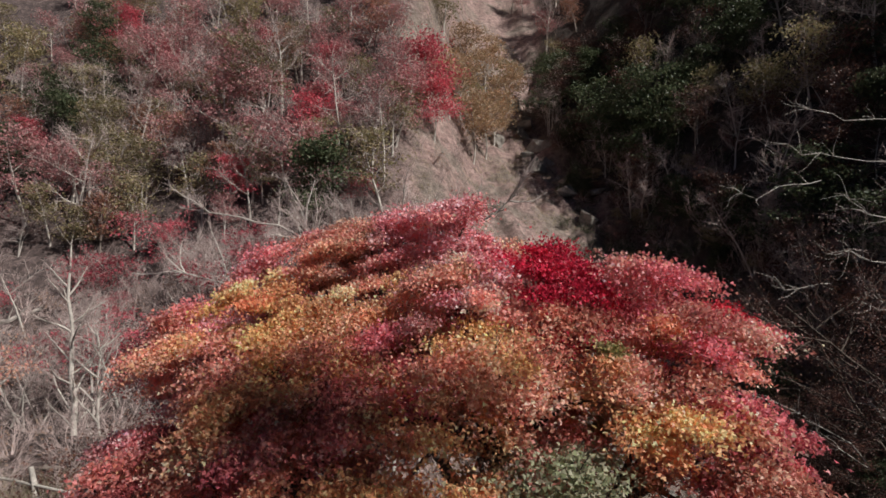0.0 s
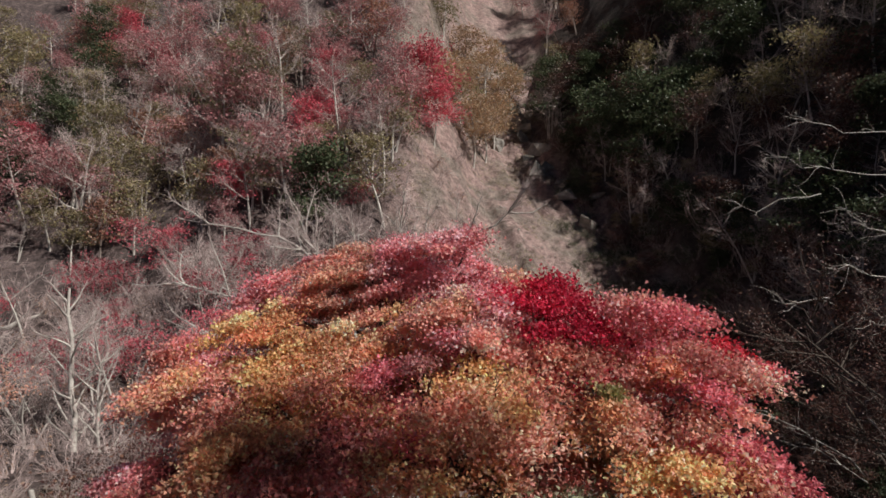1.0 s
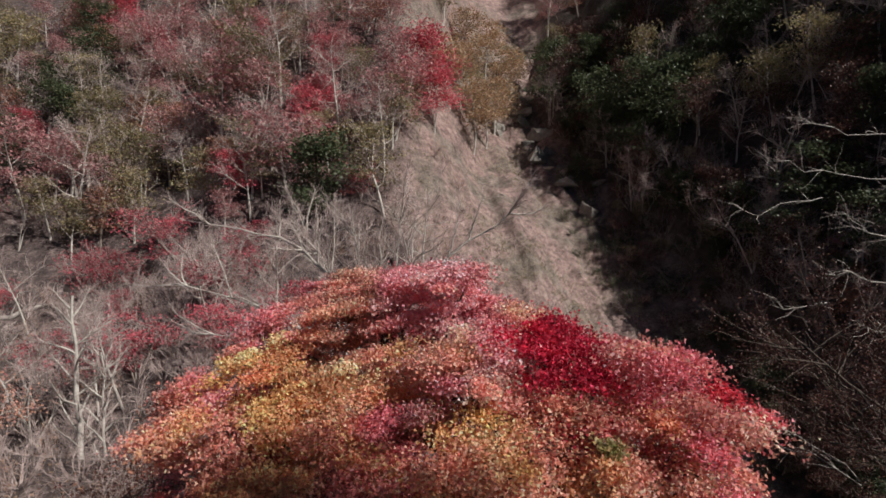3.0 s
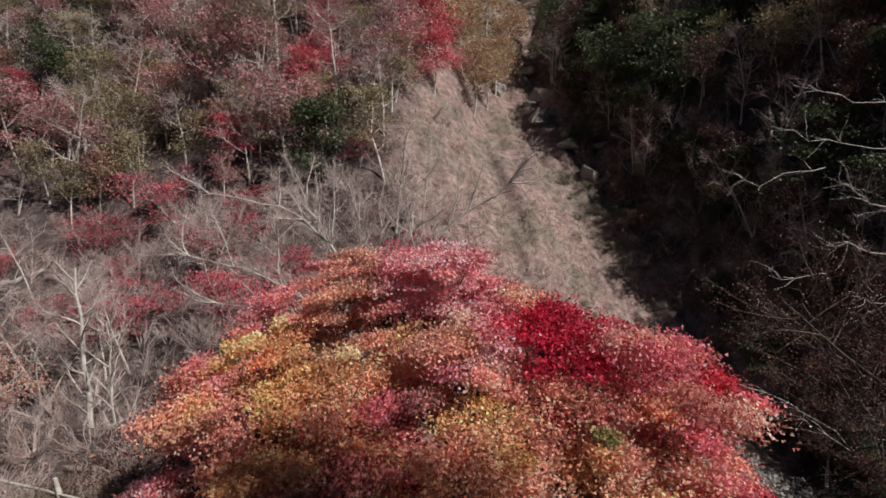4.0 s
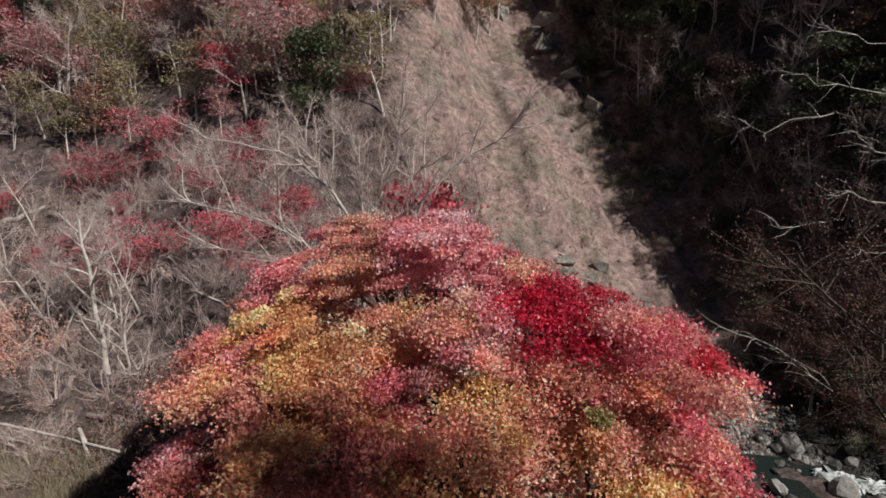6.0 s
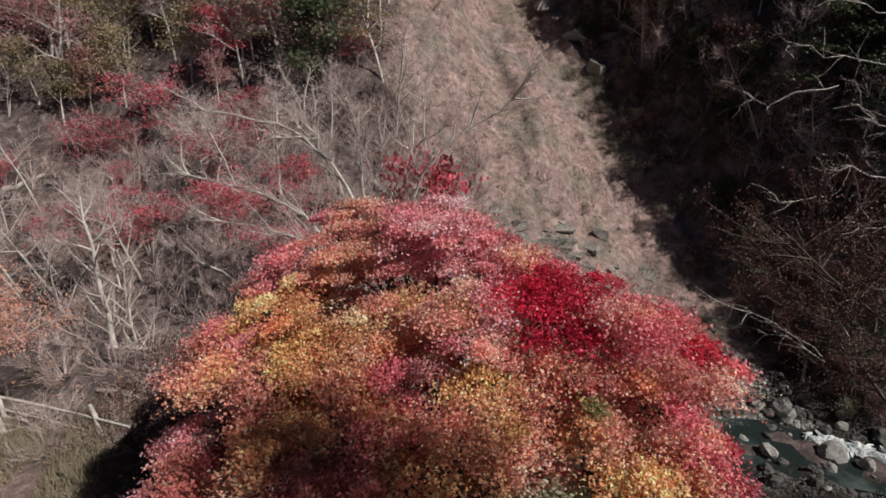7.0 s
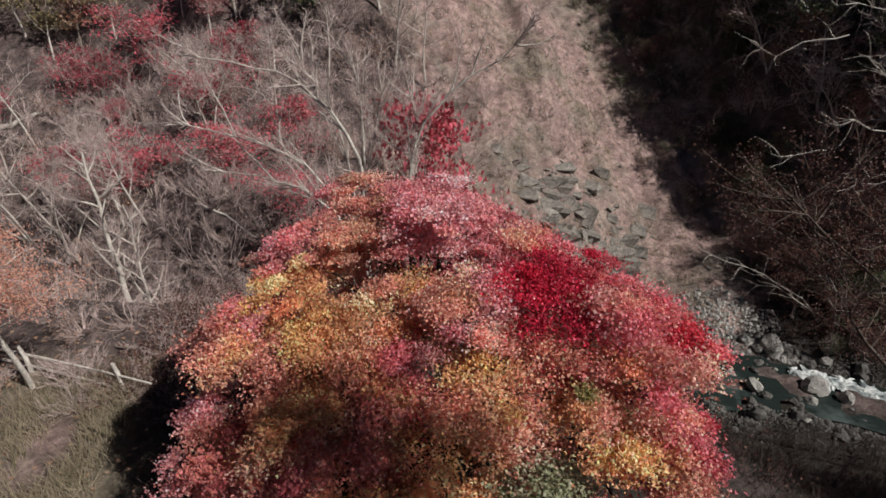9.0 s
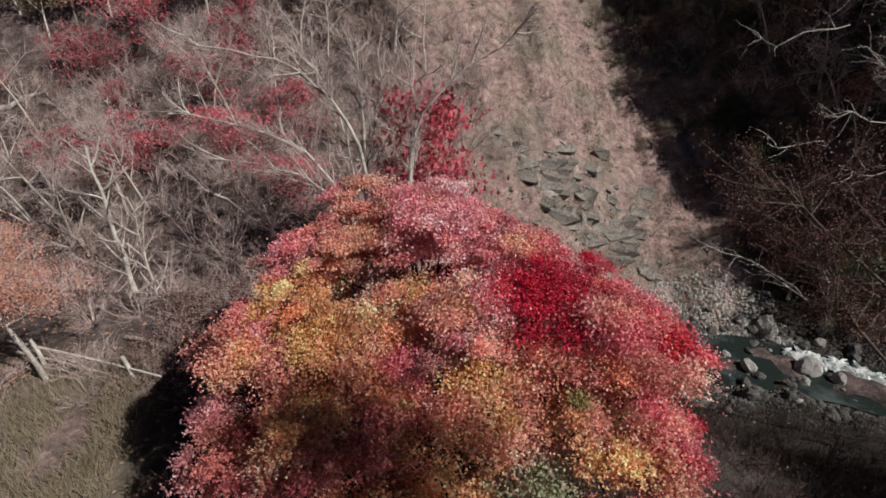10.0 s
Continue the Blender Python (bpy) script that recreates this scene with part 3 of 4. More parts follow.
def build_maple():
    ob = tagged(new("maple_tree"), "broad autumn maple with pink, orange, gold and crimson leaves", "tree")
    base = Vector((1.2, 12.0, gz(1.2, 12.0)))
    wood, fine = Mesh(), Mesh()
    # clumps: flat sprays of leaves, layered down from the crown's surface
    cl, lobe_of = [], []
    for li, (lx, ly, lz, lr, _, _) in enumerate(LOBES):
        n = int(15 * lr * lr + 7)
        for k in range(n):
            a, q = rng.uniform(0, 2 * math.pi), math.sqrt(rng.random()) * (1.0 + 0.2 * rng.normal())
            x, y = lx + lr * q * math.cos(a), ly + lr * 0.9 * q * math.sin(a)
            z = lz - 0.25 - 0.5 * lr * q * q + 0.7 * float(vnoise(x / 1.1, y / 1.1, 13)) + 0.12 * rng.normal()
            if k % 4 == 0:
                z -= rng.uniform(0.4, 1.1)
            cl.append((x, y, max(2.3, z)))
            lobe_of.append(li)
    cl, lobe_of = np.array(cl), np.array(lobe_of)
    leaves = Mesh()
    per = 410
    rad = rng.uniform(0.17, 0.44, len(cl))
    for lot in range(3):
        c = np.repeat(cl[lot::3], per, axis=0)
        rr = np.repeat(rad[lot::3], per)
        off = rng.normal(size=c.shape) * np.stack([rr * 0.62, rr * 0.62, rr * 0.24], 1)
        out = (c - np.array([0.5, 11.2, 4.0])) * np.array([1, 1, 0])
        out = out / (np.linalg.norm(out, axis=1, keepdims=True) + 0.5)
        off[:, 2] -= 0.28 * (off * out).sum(1)
        p = c + off
        near = (p[:, 1] < 9.0) & (p[:, 2] < 6.0) & (rng.random(len(p)) < 0.35)
        tint = maple_tint(c * 0.6 + p * 0.4, np.repeat(lobe_of[lot::3], per)) * np.repeat(np.exp(rng.normal(-0.02, 0.24, (len(cl[lot::3]), 1))) * (1 + rng.normal(0, 0.12, (len(cl[lot::3]), 1)) * np.array([0.15, 1.0, 0.8])), per, axis=0)
        tint = np.clip(tint, 0.005, 0.9)
        leaves.leaves(p[~near], 0.066, 0.3, TRI_LEAF, tint[~near])
        leaves.leaves(p[near], 0.082, 0.4, STAR_LEAF, tint[near])
    # trunk, limbs and branches reaching the clumps
    part_of = rng.permutation(len(cl))[:90]
    forks = [Vector((1.2 + 2.6 * math.cos(a), 12 + 2.2 * math.sin(a), 3.6 + 0.8 * math.sin(a * 3))) for a in (0.3, 1.4, 2.5, 3.6, 4.6, 5.5)]
    for k in range(3):
        foot = base + Vector((0.25 * math.cos(k * 2.1), 0.25 * math.sin(k * 2.1), -0.4))
        for f in forks[k::3]:
            mid = foot.lerp(f, 0.55) + Vector((0, 0, 0.5)) + rv(0.12)
            wood.tube([foot, foot.lerp(mid, 0.5) + rv(0.06), mid, f], [0.2, 0.17, 0.14, 0.1], 7)
    for i in part_of:
        e = Vector(cl[i])
        f = min(forks, key=lambda q: (q - e).length)
        m1 = f.lerp(e, 0.4) + Vector((0, 0, 0.25)) + rv(0.18)
        m2 = f.lerp(e, 0.75) + rv(0.15)
        wood.tube([f, m1, m2, e], [0.075, 0.05, 0.03, 0.01], 5)
        twigs_along(fine, [m1, m2, e], 22, 0.55, 0.009)
    part("trunk", wood, M_BARK_DARK, ob, flat=False)
    tagged(part("twig_spray", fine, M_TWIG_DARK, ob), kind="stuff")
    part("crown", leaves, M_MAPLE, ob, "pink, orange, gold and crimson maple leaves")
    return ob


build_maple()


# ---- single trees that stand out ----
make_tree("pale_shrub", "pale green leafy sapling under the maple", "shrub", M_BARK_DARK, M_TWIG_DARK, M_LEAF["pale"], where=(1.8, 7.9, gz(1.8, 7.9)),
          height=4.5, radius=0.06, limbs=12, limb_len=0.3, twigs=8, twig_len=0.4, crown_leaves=5200, leaf_size=0.10, spray=0.32)
make_tree("small_maple", "small tree with thin orange and rose leaves over the terrace", "tree", M_BARK_PALE, M_TWIG, M_LEAF["coral"], where=(-14.2, 15.3, gz(-14.2, 15.3)),
          height=6.6, radius=0.13, lean=(-0.05, 0.02), limbs=11, start=0.5, limb_len=0.5, trunks=2, twigs=10, twig_len=0.6, crown_leaves=9000, leaf_size=0.085, spray=0.42, rise=0.15)


def birch(x, y, h, r, lean):
    """Bare birch: a straight pale stem with thin rising limbs."""
    ob = tagged(new("birch"), "bare pale birch with a thin straight trunk", "tree", "birches on the terrace")
    wood, fine = Mesh(), Mesh()
    z = gz(x, y)
    stem = [Vector((x + lean * h * k / 9, y, z - 0.3 + h * k / 9)) + rv(0.05) for k in range(10)]
    wood.tube(stem, [r * (1 - 0.08 * k) for k in range(10)], 8)
    for k in range(18):
        f = 2.0 + 6.8 * k / 18 + rng.uniform(0, 0.3)
        i = int(f)
        a = k * 2.4 + rng.uniform(-0.5, 0.5)
        lb = bough(stem[i].lerp(stem[i + 1], f - i), (math.cos(a), math.sin(a), rng.uniform(0.6, 1.3)), h * 0.26 * (1.2 - 0.08 * f), 0.12, 5, 0.05)
        limb = Mesh()
        limb.tube(lb, [0.045 * (1 - 0.8 * q / 5) + 0.006 for q in range(6)], 4)
        part("limb", limb, M_BARK_PALE, ob, flat=False)
        twigs_along(fine, lb, 14, 0.7, 0.012, 0.6)
    part("trunk", wood, M_BARK_PALE, ob, flat=False)
    tagged(part("twig_spray", fine, M_TWIG, ob), kind="stuff")


birch(-15.2, 23.2, 9.8, 0.17, -0.03)
birch(-14.5, 23.5, 8.0, 0.09, 0.01)


def arching_tree():
    """Bare tree of several stems behind the maple, one long bough bowing over."""
    ob = tagged(new("arching_tree"), "bare many-stemmed tree with long bowed pale boughs", "tree")
    wood, fine = Mesh(), Mesh()
    foot = Vector((-5.2, 31.5, gz(-5.2, 31.5)))
    lines = [
        ([foot, (-4.7, 31.4, 2.0), (-5.0, 31.2, 4.4), (-6.3, 31.0, 7.1), (-7.8, 31.0, 8.6), (-9.1, 31.0, 9.3), (-11.4, 31.0, 9.8), (-14.6, 31.0, 10.3)], 0.13),
        ([foot, (-5.0, 31.8, 2.0), (-4.8, 32.0, 6.0), (-4.9, 32.2, 8.4), (-5.4, 32.2, 10.4)], 0.1),
        ([foot + Vector((2.2, -0.6, 0)), (-2.2, 30.2, 1.5), (-2.0, 30.0, 4.1), (-1.2, 30.0, 6.7), (0.2, 30.0, 8.2), (2.8, 29.7, 9.9), (4.2, 29.8, 11.2)], 0.12),
        ([foot, (-5.8, 30.9, 0.5), (-7.8, 30.4, 4.2), (-10.0, 30.0, 5.6), (-12.6, 29.8, 6.4), (-14.8, 29.6, 6.8)], 0.1),
        ([foot, (-4.8, 32.4, 3.0), (-4.0, 32.6, 6.5), (-3.4, 33.0, 9.4)], 0.09),
        ([foot, (-5.6, 31.9, 2.5), (-6.2, 32.2, 6.0), (-7.2, 32.4, 8.4), (-8.8, 32.6, 10.2)], 0.08),
        ([foot + Vector((2.2, -0.6, 0)), (-2.0, 30.6, 3.0), (-1.6, 30.9, 6.4), (-2.0, 31.0, 9.4)], 0.07),
        ([foot, (-6.4, 30.8, 1.0), (-8.4, 30.4, 3.0), (-10.8, 30.2, 3.8), (-13.6, 30.0, 4.2)], 0.08),
    ]
    for pts, r in lines:
        pts = [Vector(p) for p in pts]
        fine_pts = [pts[0]]
        for a, b2 in zip(pts, pts[1:]):
            fine_pts += [a.lerp(b2, 0.5) + rv(0.1), b2]
        k = len(fine_pts)
        wood.tube(fine_pts, [r * (1 - 0.88 * i / (k - 1)) + 0.01 for i in range(k)], 6)
        for j in range(12):
            i = int(rng.integers(k // 3, k - 1))
            lb = bough(fine_pts[i], (fine_pts[i + 1] - fine_pts[i]).normalized() + rv(0.55) + Vector((0, 0, 0.25)), rng.uniform(1.5, 3.8), 0.16, 5, 0.05)
            wood.tube(lb, [0.045 * (1 - 0.8 * s / 5) + 0.006 for s in range(6)], 4)
            twigs_along(fine, lb, 26, 0.8, 0.014)
        twigs_along(fine, fine_pts[k // 3:], 60, 0.9, 0.016)
    part("trunk", wood, M_BARK_PALE, ob, flat=False)
    tagged(part("twig_spray", fine, M_TWIG, ob), kind="stuff")


arching_tree()


# trees over the stream, a few withered leaves left, limbs in flat tiers
def pale_boughs(ob, lines):
    """Dead white boughs that show against the dark crowns."""
    back = ob.matrix_basis.inverted()
    for pts in lines:
        m = Mesh()
        pts = [back @ Vector(q) for q in pts]
        ln = [pts[0]]
        for q, r in zip(pts, pts[1:]):
            ln += [q.lerp(r, 0.5) + rv(0.14), r + rv(0.05)]
        k = len(ln) - 1
        m.tube(ln, [0.006 + 0.021 * i / k for i in range(k + 1)], 5)
        for _ in range(9):
            i = int(rng.integers(1, k))
            sub = bough(ln[i], (ln[i - 1] - ln[i]).normalized() + rv(0.55), rng.uniform(0.8, 1.8), 0.3, 4)
            m.tube(sub, [0.014, 0.012, 0.009, 0.007, 0.004], 4)
        part("dead_bough", m, M_BARK_PALE, ob, "bleached bare bough", flat=False)


BOUGHS = [
    [[(14.9, 26, 12.4), (15.9, 26, 12.8), (16.7, 26, 12.4), (18.2, 26, 12.3), (20.6, 25.6, 12.0), (22.5, 25, 11.2)], [(13.3, 26, 11.0), (14.7, 26, 10.4), (16.5, 26, 11.0), (17.6, 26, 11.3)]],
    [[(17.5, 25, 10.5), (18.3, 25, 10.1), (18.9, 25, 9.6), (21.0, 24.6, 8.9)], [(15.9, 24, 8.3), (17.4, 24, 7.9), (19.6, 24, 7.3)]],
    [[(10.4, 22, 3.3), (11.7, 22, 2.5), (13.1, 22, 1.9), (14.7, 22, 1.1), (16.6, 22, -0.3)], [(15.5, 20, 3.6), (15.1, 20, 2.6), (16.0, 20, 1.8), (16.3, 20, 0.2)], [(14.1, 23, 0.6), (15.4, 23, 0.4), (17.4, 23, -1.0)]],
    [[(16.4, 22.5, 5.9), (17.6, 22.5, 5.6), (19.2, 22.5, 5.8), (21.0, 22.5, 5.2)], [(14.4, 24.5, 6.4), (15.6, 24.5, 6.2), (17.0, 24.5, 6.5)]],
    [[(16.8, 27.5, 14.6), (18.0, 27.5, 14.9), (19.8, 27.5, 14.4), (22.0, 27, 14.2)]],
]
for (px, py, h, lean), lines in zip(((28.0, 17.0, 21.0, (-0.7, 0.22)), (30.0, 20.0, 23.0, (-0.74, 0.12)), (30.0, 22.5, 22.0, (-0.72, 0.06)), (29.5, 20.5, 24.0, (-0.46, 0.0)), (29.0, 25.5, 23.0, (-0.42, -0.06))), BOUGHS):
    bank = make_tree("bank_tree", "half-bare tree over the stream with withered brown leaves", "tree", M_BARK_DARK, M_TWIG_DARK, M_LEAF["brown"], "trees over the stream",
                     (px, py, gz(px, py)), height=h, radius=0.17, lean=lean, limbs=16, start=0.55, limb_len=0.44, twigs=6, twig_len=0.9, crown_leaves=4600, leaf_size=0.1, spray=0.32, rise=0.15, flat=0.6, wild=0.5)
    pale_boughs(bank, lines)


# unseen trees added on the right to throw shade over the near bank
for px, py, h in ((25.0, 9.5, 14.0), (28.0, 13.5, 16.0), (23.0, 5.5, 13.0), (31.0, 8.5, 17.0), (27.0, 4.0, 15.0)):
    make_tree("bank_tree", "unseen half-bare tree with withered brown leaves, added to shade the near bank", "tree", M_BARK_DARK, M_TWIG_DARK, M_LEAF["brown"], "trees over the stream",
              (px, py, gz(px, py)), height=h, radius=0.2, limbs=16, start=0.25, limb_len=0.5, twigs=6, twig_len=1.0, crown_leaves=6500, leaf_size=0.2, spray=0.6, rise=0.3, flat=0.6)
for px, py, h in ((31.5, 42.0, 6.5), (33.0, 38.5, 6.0), (30.5, 46.0, 8.0)):
    make_tree("bank_tree", "low spreading tree over the stream with withered red-brown leaves", "tree", M_BARK_DARK, M_TWIG_DARK, M_LEAF["brown"], "trees over the stream",
              (px, py, gz(px, py)), height=h, radius=0.12, lean=(-0.1, -0.12), limbs=14, start=0.15, limb_len=0.62, twigs=10, twig_len=0.8, crown_leaves=3600, leaf_size=0.12, spray=0.34, rise=0.2, flat=0.5, wild=0.4)


# unseen tall slim evergreen added on the near bank; shades part of the maple
slim = make_tree("evergreen_tree", "unseen tall slim dark evergreen on the near bank, added to shade the maple", "tree", M_BARK_DARK, M_TWIG_DARK, M_LEAF["green"],
                 height=23.6, radius=0.16, limbs=20, start=0.82, limb_len=0.075, twigs=6, twig_len=0.6, crown_leaves=2100, leaf_size=0.15, spray=0.5, flat=0.6, rise=0.1)
tip = sum((v.co for v in slim.children[-1].data.vertices), Vector()) / len(slim.children[-1].data.vertices)
slim_z = gz(12.2, -1.0)
upright = Matrix(((1, 0, -tip.x / tip.z, 0), (0, 1, -tip.y / tip.z, 0), (0, 0, (20.8 - slim_z) / tip.z, 0), (0, 0, 0, 1)))
for ch in slim.children:
    ch.data.transform(upright)
slim.matrix_basis = pose(12.2, -1.0, slim_z)


# ---- woods on the slopes ----
def kinds(spec):
    out = []
    for leaf, bark, twig, label, cat, kw in spec:
        out.append(make_tree("hillside_tree", label, cat, bark, twig, M_LEAF[leaf] if leaf else None, "trees of the slope", **kw))
    return out


thin = dict(limbs=9, start=0.35, limb_len=0.44, twigs=5, twig_len=1.5, leaf_size=0.33, sides=4, up=0.5, spray=0.85, flat=0.25)
PROTO = {
    "redbush": kinds([("red", M_BARK_GREY, M_TWIG, "low spreading bush with deep rose-red leaves in the brush", "bush", dict(height=h, radius=0.09, crown_leaves=1000, trunks=3, **dict(thin, start=0.18, limbs=6, limb_len=0.75, rise=0.15, spray=0.55, leaf_size=0.24))) for h in (4.6, 5.6)]),
    "red": kinds([("red", M_BARK_PALE, M_TWIG, "slender tree with scarlet autumn leaves on the slope", "tree", dict(height=8, radius=0.12, crown_leaves=1300, **thin))]),
    "rose": kinds([("rose", M_BARK_PALE, M_TWIG, "slender tree with dull rose leaves on the slope", "tree", dict(height=h, radius=0.16, crown_leaves=700, **thin)) for h in (8, 10)]),
    "rust": kinds([("rust", M_BARK_GREY, M_TWIG, "tree with rusty orange leaves on the slope", "tree", dict(height=8, radius=0.16, crown_leaves=650, **thin))]),
    "olive": kinds([("olive", M_BARK_PALE, M_TWIG, "tree with yellowing olive leaves on the slope", "tree", dict(height=h, radius=0.16, crown_leaves=850, **thin)) for h in (8, 9.5)]),
    "bare": kinds([("", M_BARK_PALE, M_TWIG, "bare pale-stemmed tree on the slope", "tree", dict(height=h, radius=0.16, crown_leaves=0, trunks=k, **dict(thin, twigs=12, limbs=9 if k == 1 else 6))) for h, k in ((9, 1), (11, 1), (8, 2))]),
    "green": kinds([("green", M_BARK_DARK, M_TWIG_DARK, "dark evergreen tree on the slope", "tree", dict(height=h, radius=0.18, crown_leaves=1900, **dict(thin, start=0.15, limbs=13, twigs=3, leaf_size=0.40))) for h in (9, 12)]),
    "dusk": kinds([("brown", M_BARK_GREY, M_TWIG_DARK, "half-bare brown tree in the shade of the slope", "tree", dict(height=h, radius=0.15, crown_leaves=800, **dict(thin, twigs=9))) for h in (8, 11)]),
    "gold": kinds([("gold", M_BARK_PALE, M_TWIG, "tree with pale gold leaves by the gully", "tree", dict(height=9, radius=0.16, crown_leaves=1300, **thin))]),
}
used = set()


def plant(kind, x, y, scale=1.0, tall=1.0):
    lot = PROTO[kind]
    ob = lot[int(rng.integers(len(lot)))]
    m = pose(x, y, gz(x, y) - 0.1, rng.uniform(-7, 7), rng.uniform(-7, 7), rng.uniform(0, 360))
    if ob.name not in used:
        used.add(ob.name)
        ob.matrix_basis = m @ Matrix.Diagonal((scale, scale, scale * tall, 1))
        return ob
    c = copy_thing(ob, m)
    c.scale = (scale, scale, scale * tall)
    return c


# trees that can be made out one by one
for kind, x, y, s in (("red", -3.0, 80, 1.5), ("red", -1.2, 79, 1.1), ("redbush", -9.3, 64, 0.81), ("red", -16, 74, 0.9), ("rose", -6, 71, 1.1), ("rose", -10, 70, 1.2), ("rust", -26, 68, 0.9), ("gold", 5, 92, 1.3), ("gold", 7.5, 98, 1.3), ("gold", 1, 90, 1.3),
                      ("redbush", -13, 47, 1.1), ("redbush", -22, 51, 1.2), ("redbush", -36, 51, 1.2), ("redbush", -30, 63, 1.3), ("redbush", -12, 41.5, 0.9), ("redbush", -20, 58, 1.2), ("redbush", -38, 62, 1.22), ("redbush", -42, 65, 1.08), ("redbush", -33, 57, 0.68), ("redbush", -17.5, 45, 1.01), ("redbush", -25, 45, 1.08), ("redbush", -28.5, 46, 0.81), ("redbush", -48, 60, 0.94), ("rose", -18, 43, 0.6), ("bare", -13, 70, 1.3), ("bare", -5, 58, 1.1), ("bare", -16, 66, 1.2),
                      ("bare", -22, 64, 1.1), ("bare", -2, 57, 0.9), ("olive", -52, 74, 1.0), ("olive", -48, 72, 1.0), ("gold", 3, 97, 1.2), ("gold", 9.5, 104, 1.2), ("olive", 6, 106, 1.2), ("gold", 12, 112, 1.3), ("gold", 4, 112, 1.3), ("olive", 0, 104, 1.2), ("gold", 9, 119, 1.4), ("olive", 14, 120, 1.3)):
    plant(kind, x, y, s)
plant("red", -1.6, 34.4, 1.05, 1.85)


def scatter(n, x0, x1, u0, u1, gap, names, weights, lo, hi, ok=None):
    pts, tries = [], 0
    while len(pts) < n and tries < n * 40:
        tries += 1
        x, u = rng.uniform(x0, x1), rng.uniform(u0, u1)
        y = float(river_y(x)) + 4 + u
        if ok and not ok(x, y, u):
            continue
        if any((x - a) ** 2 + (y - b) ** 2 < gap * gap for a, b in pts):
            continue
        pts.append((x, y))
        plant(str(rng.choice(names, p=weights)), x, y, rng.uniform(lo, hi), rng.uniform(0.85, 1.15))


scatter(138, -80, 0, 22, 78, 3.0, ["rose", "rust", "olive", "bare", "red", "green"], [0.24, 0.11, 0.22, 0.28, 0.06, 0.09], 0.75, 1.15, lambda x, y, u: x < -3 - 0.25 * max(0, 40 - u) and u > 24 + 14 * (x < -30))
scatter(66, 19, 60, 12, 75, 3.4, ["green", "dusk", "bare", "olive"], [0.46, 0.26, 0.16, 0.12], 0.8, 1.3, lambda x, y, u: x > float(flank_foot(y)) + 2.5)


for k in range(46):
    y = rng.uniform(40, 92)
    plant(str(rng.choice(["green", "dusk", "olive"], p=[0.45, 0.15, 0.4])), float(flank_foot(y)) + rng.uniform(-4.5, 7.0), y, rng.uniform(0.25, 0.6), 0.85)


for k in range(24):
    x, y = rng.uniform(-46, -9), rng.uniform(42, 62)
    ob = plant("bare", x, y, rng.uniform(0.6, 1.0), 1.1)
    ob.matrix_basis = ob.matrix_basis @ pose(0, 0, 0, rng.uniform(-16, 16), rng.uniform(-16, 16), 0)


def join_copy(lots, src, m, sc):
    """Adds a copy of a tree or shrub to joined meshes, one for each material and part."""
    m = np.array(m)
    for ch in src.children:
        me = ch.data
        v = np.empty(len(me.vertices) * 3, np.float32)
        me.vertices.foreach_get("co", v)
        lp = np.empty(len(me.loops), np.int32)
        me.loops.foreach_get("vertex_index", lp)
        v = v.reshape(-1, 3) * sc @ m[:3, :3].T + m[:3, 3]
        side = len(me.polygons[0].vertices)
        if len(me.loops) == side * len(me.polygons):
            lots.setdefault((me.materials[0], ch.name.split(".")[0], side), Mesh()).add(v, lp.reshape(-1, side))
            continue
        size = np.empty(len(me.polygons), np.int32)
        me.polygons.foreach_get("loop_total", size)
        at = np.concatenate([[0], np.cumsum(size)[:-1]])
        for k in np.unique(size):
            f = lp[(at[size == k][:, None] + np.arange(k)[None]).ravel()].reshape(-1, k)
            lots.setdefault((me.materials[0], ch.name.split(".")[0], int(k)), Mesh()).add(v, f)


def woods(label, lots):
    ob = tagged(new("far_woods"), label, "woods", kind="stuff")
    for (mat, name, _), mesh in lots.items():
        tagged(part(name, mesh, mat, ob), kind="stuff")


def far_woods(n, x0, x1, u0, u1, names, weights, ok):
    """Trees high on the slopes, too far to count, joined by material."""
    lots, k = {}, 0
    while k < n:
        x, u = rng.uniform(x0, x1), rng.uniform(u0, u1)
        y = float(river_y(x)) + 4 + u
        if not ok(x, u):
            continue
        k += 1
        lot = PROTO[str(rng.choice(names, p=weights))]
        src = lot[int(rng.integers(len(lot)))]
        join_copy(lots, src, pose(x, y, gz(x, y) - 0.1, rng.uniform(-7, 7), rng.uniform(-7, 7), rng.uniform(0, 360)), rng.uniform(0.95, 1.5))
    woods("mixed bare, olive and rose woods high on the slopes", lots)


far_woods(42, -95, 60, 76, 125, ["rose", "olive", "bare", "green", "rust"], [0.2, 0.3, 0.2, 0.2, 0.1], lambda x, u: x < 2 or x > 15)
far_woods(40, -95, -30, 52, 105, ["rose", "olive", "bare", "rust"], [0.3, 0.3, 0.3, 0.1], lambda x, u: True)
far_woods(36, -62, -8, 24, 66, ["rose", "rust", "olive", "bare"], [0.3, 0.15, 0.2, 0.35], lambda x, u: u > 26 + 14 * (x < -30))
far_woods(18, 48, 90, 10, 85, ["green", "dusk", "bare"], [0.5, 0.3, 0.2], lambda x, u: True)


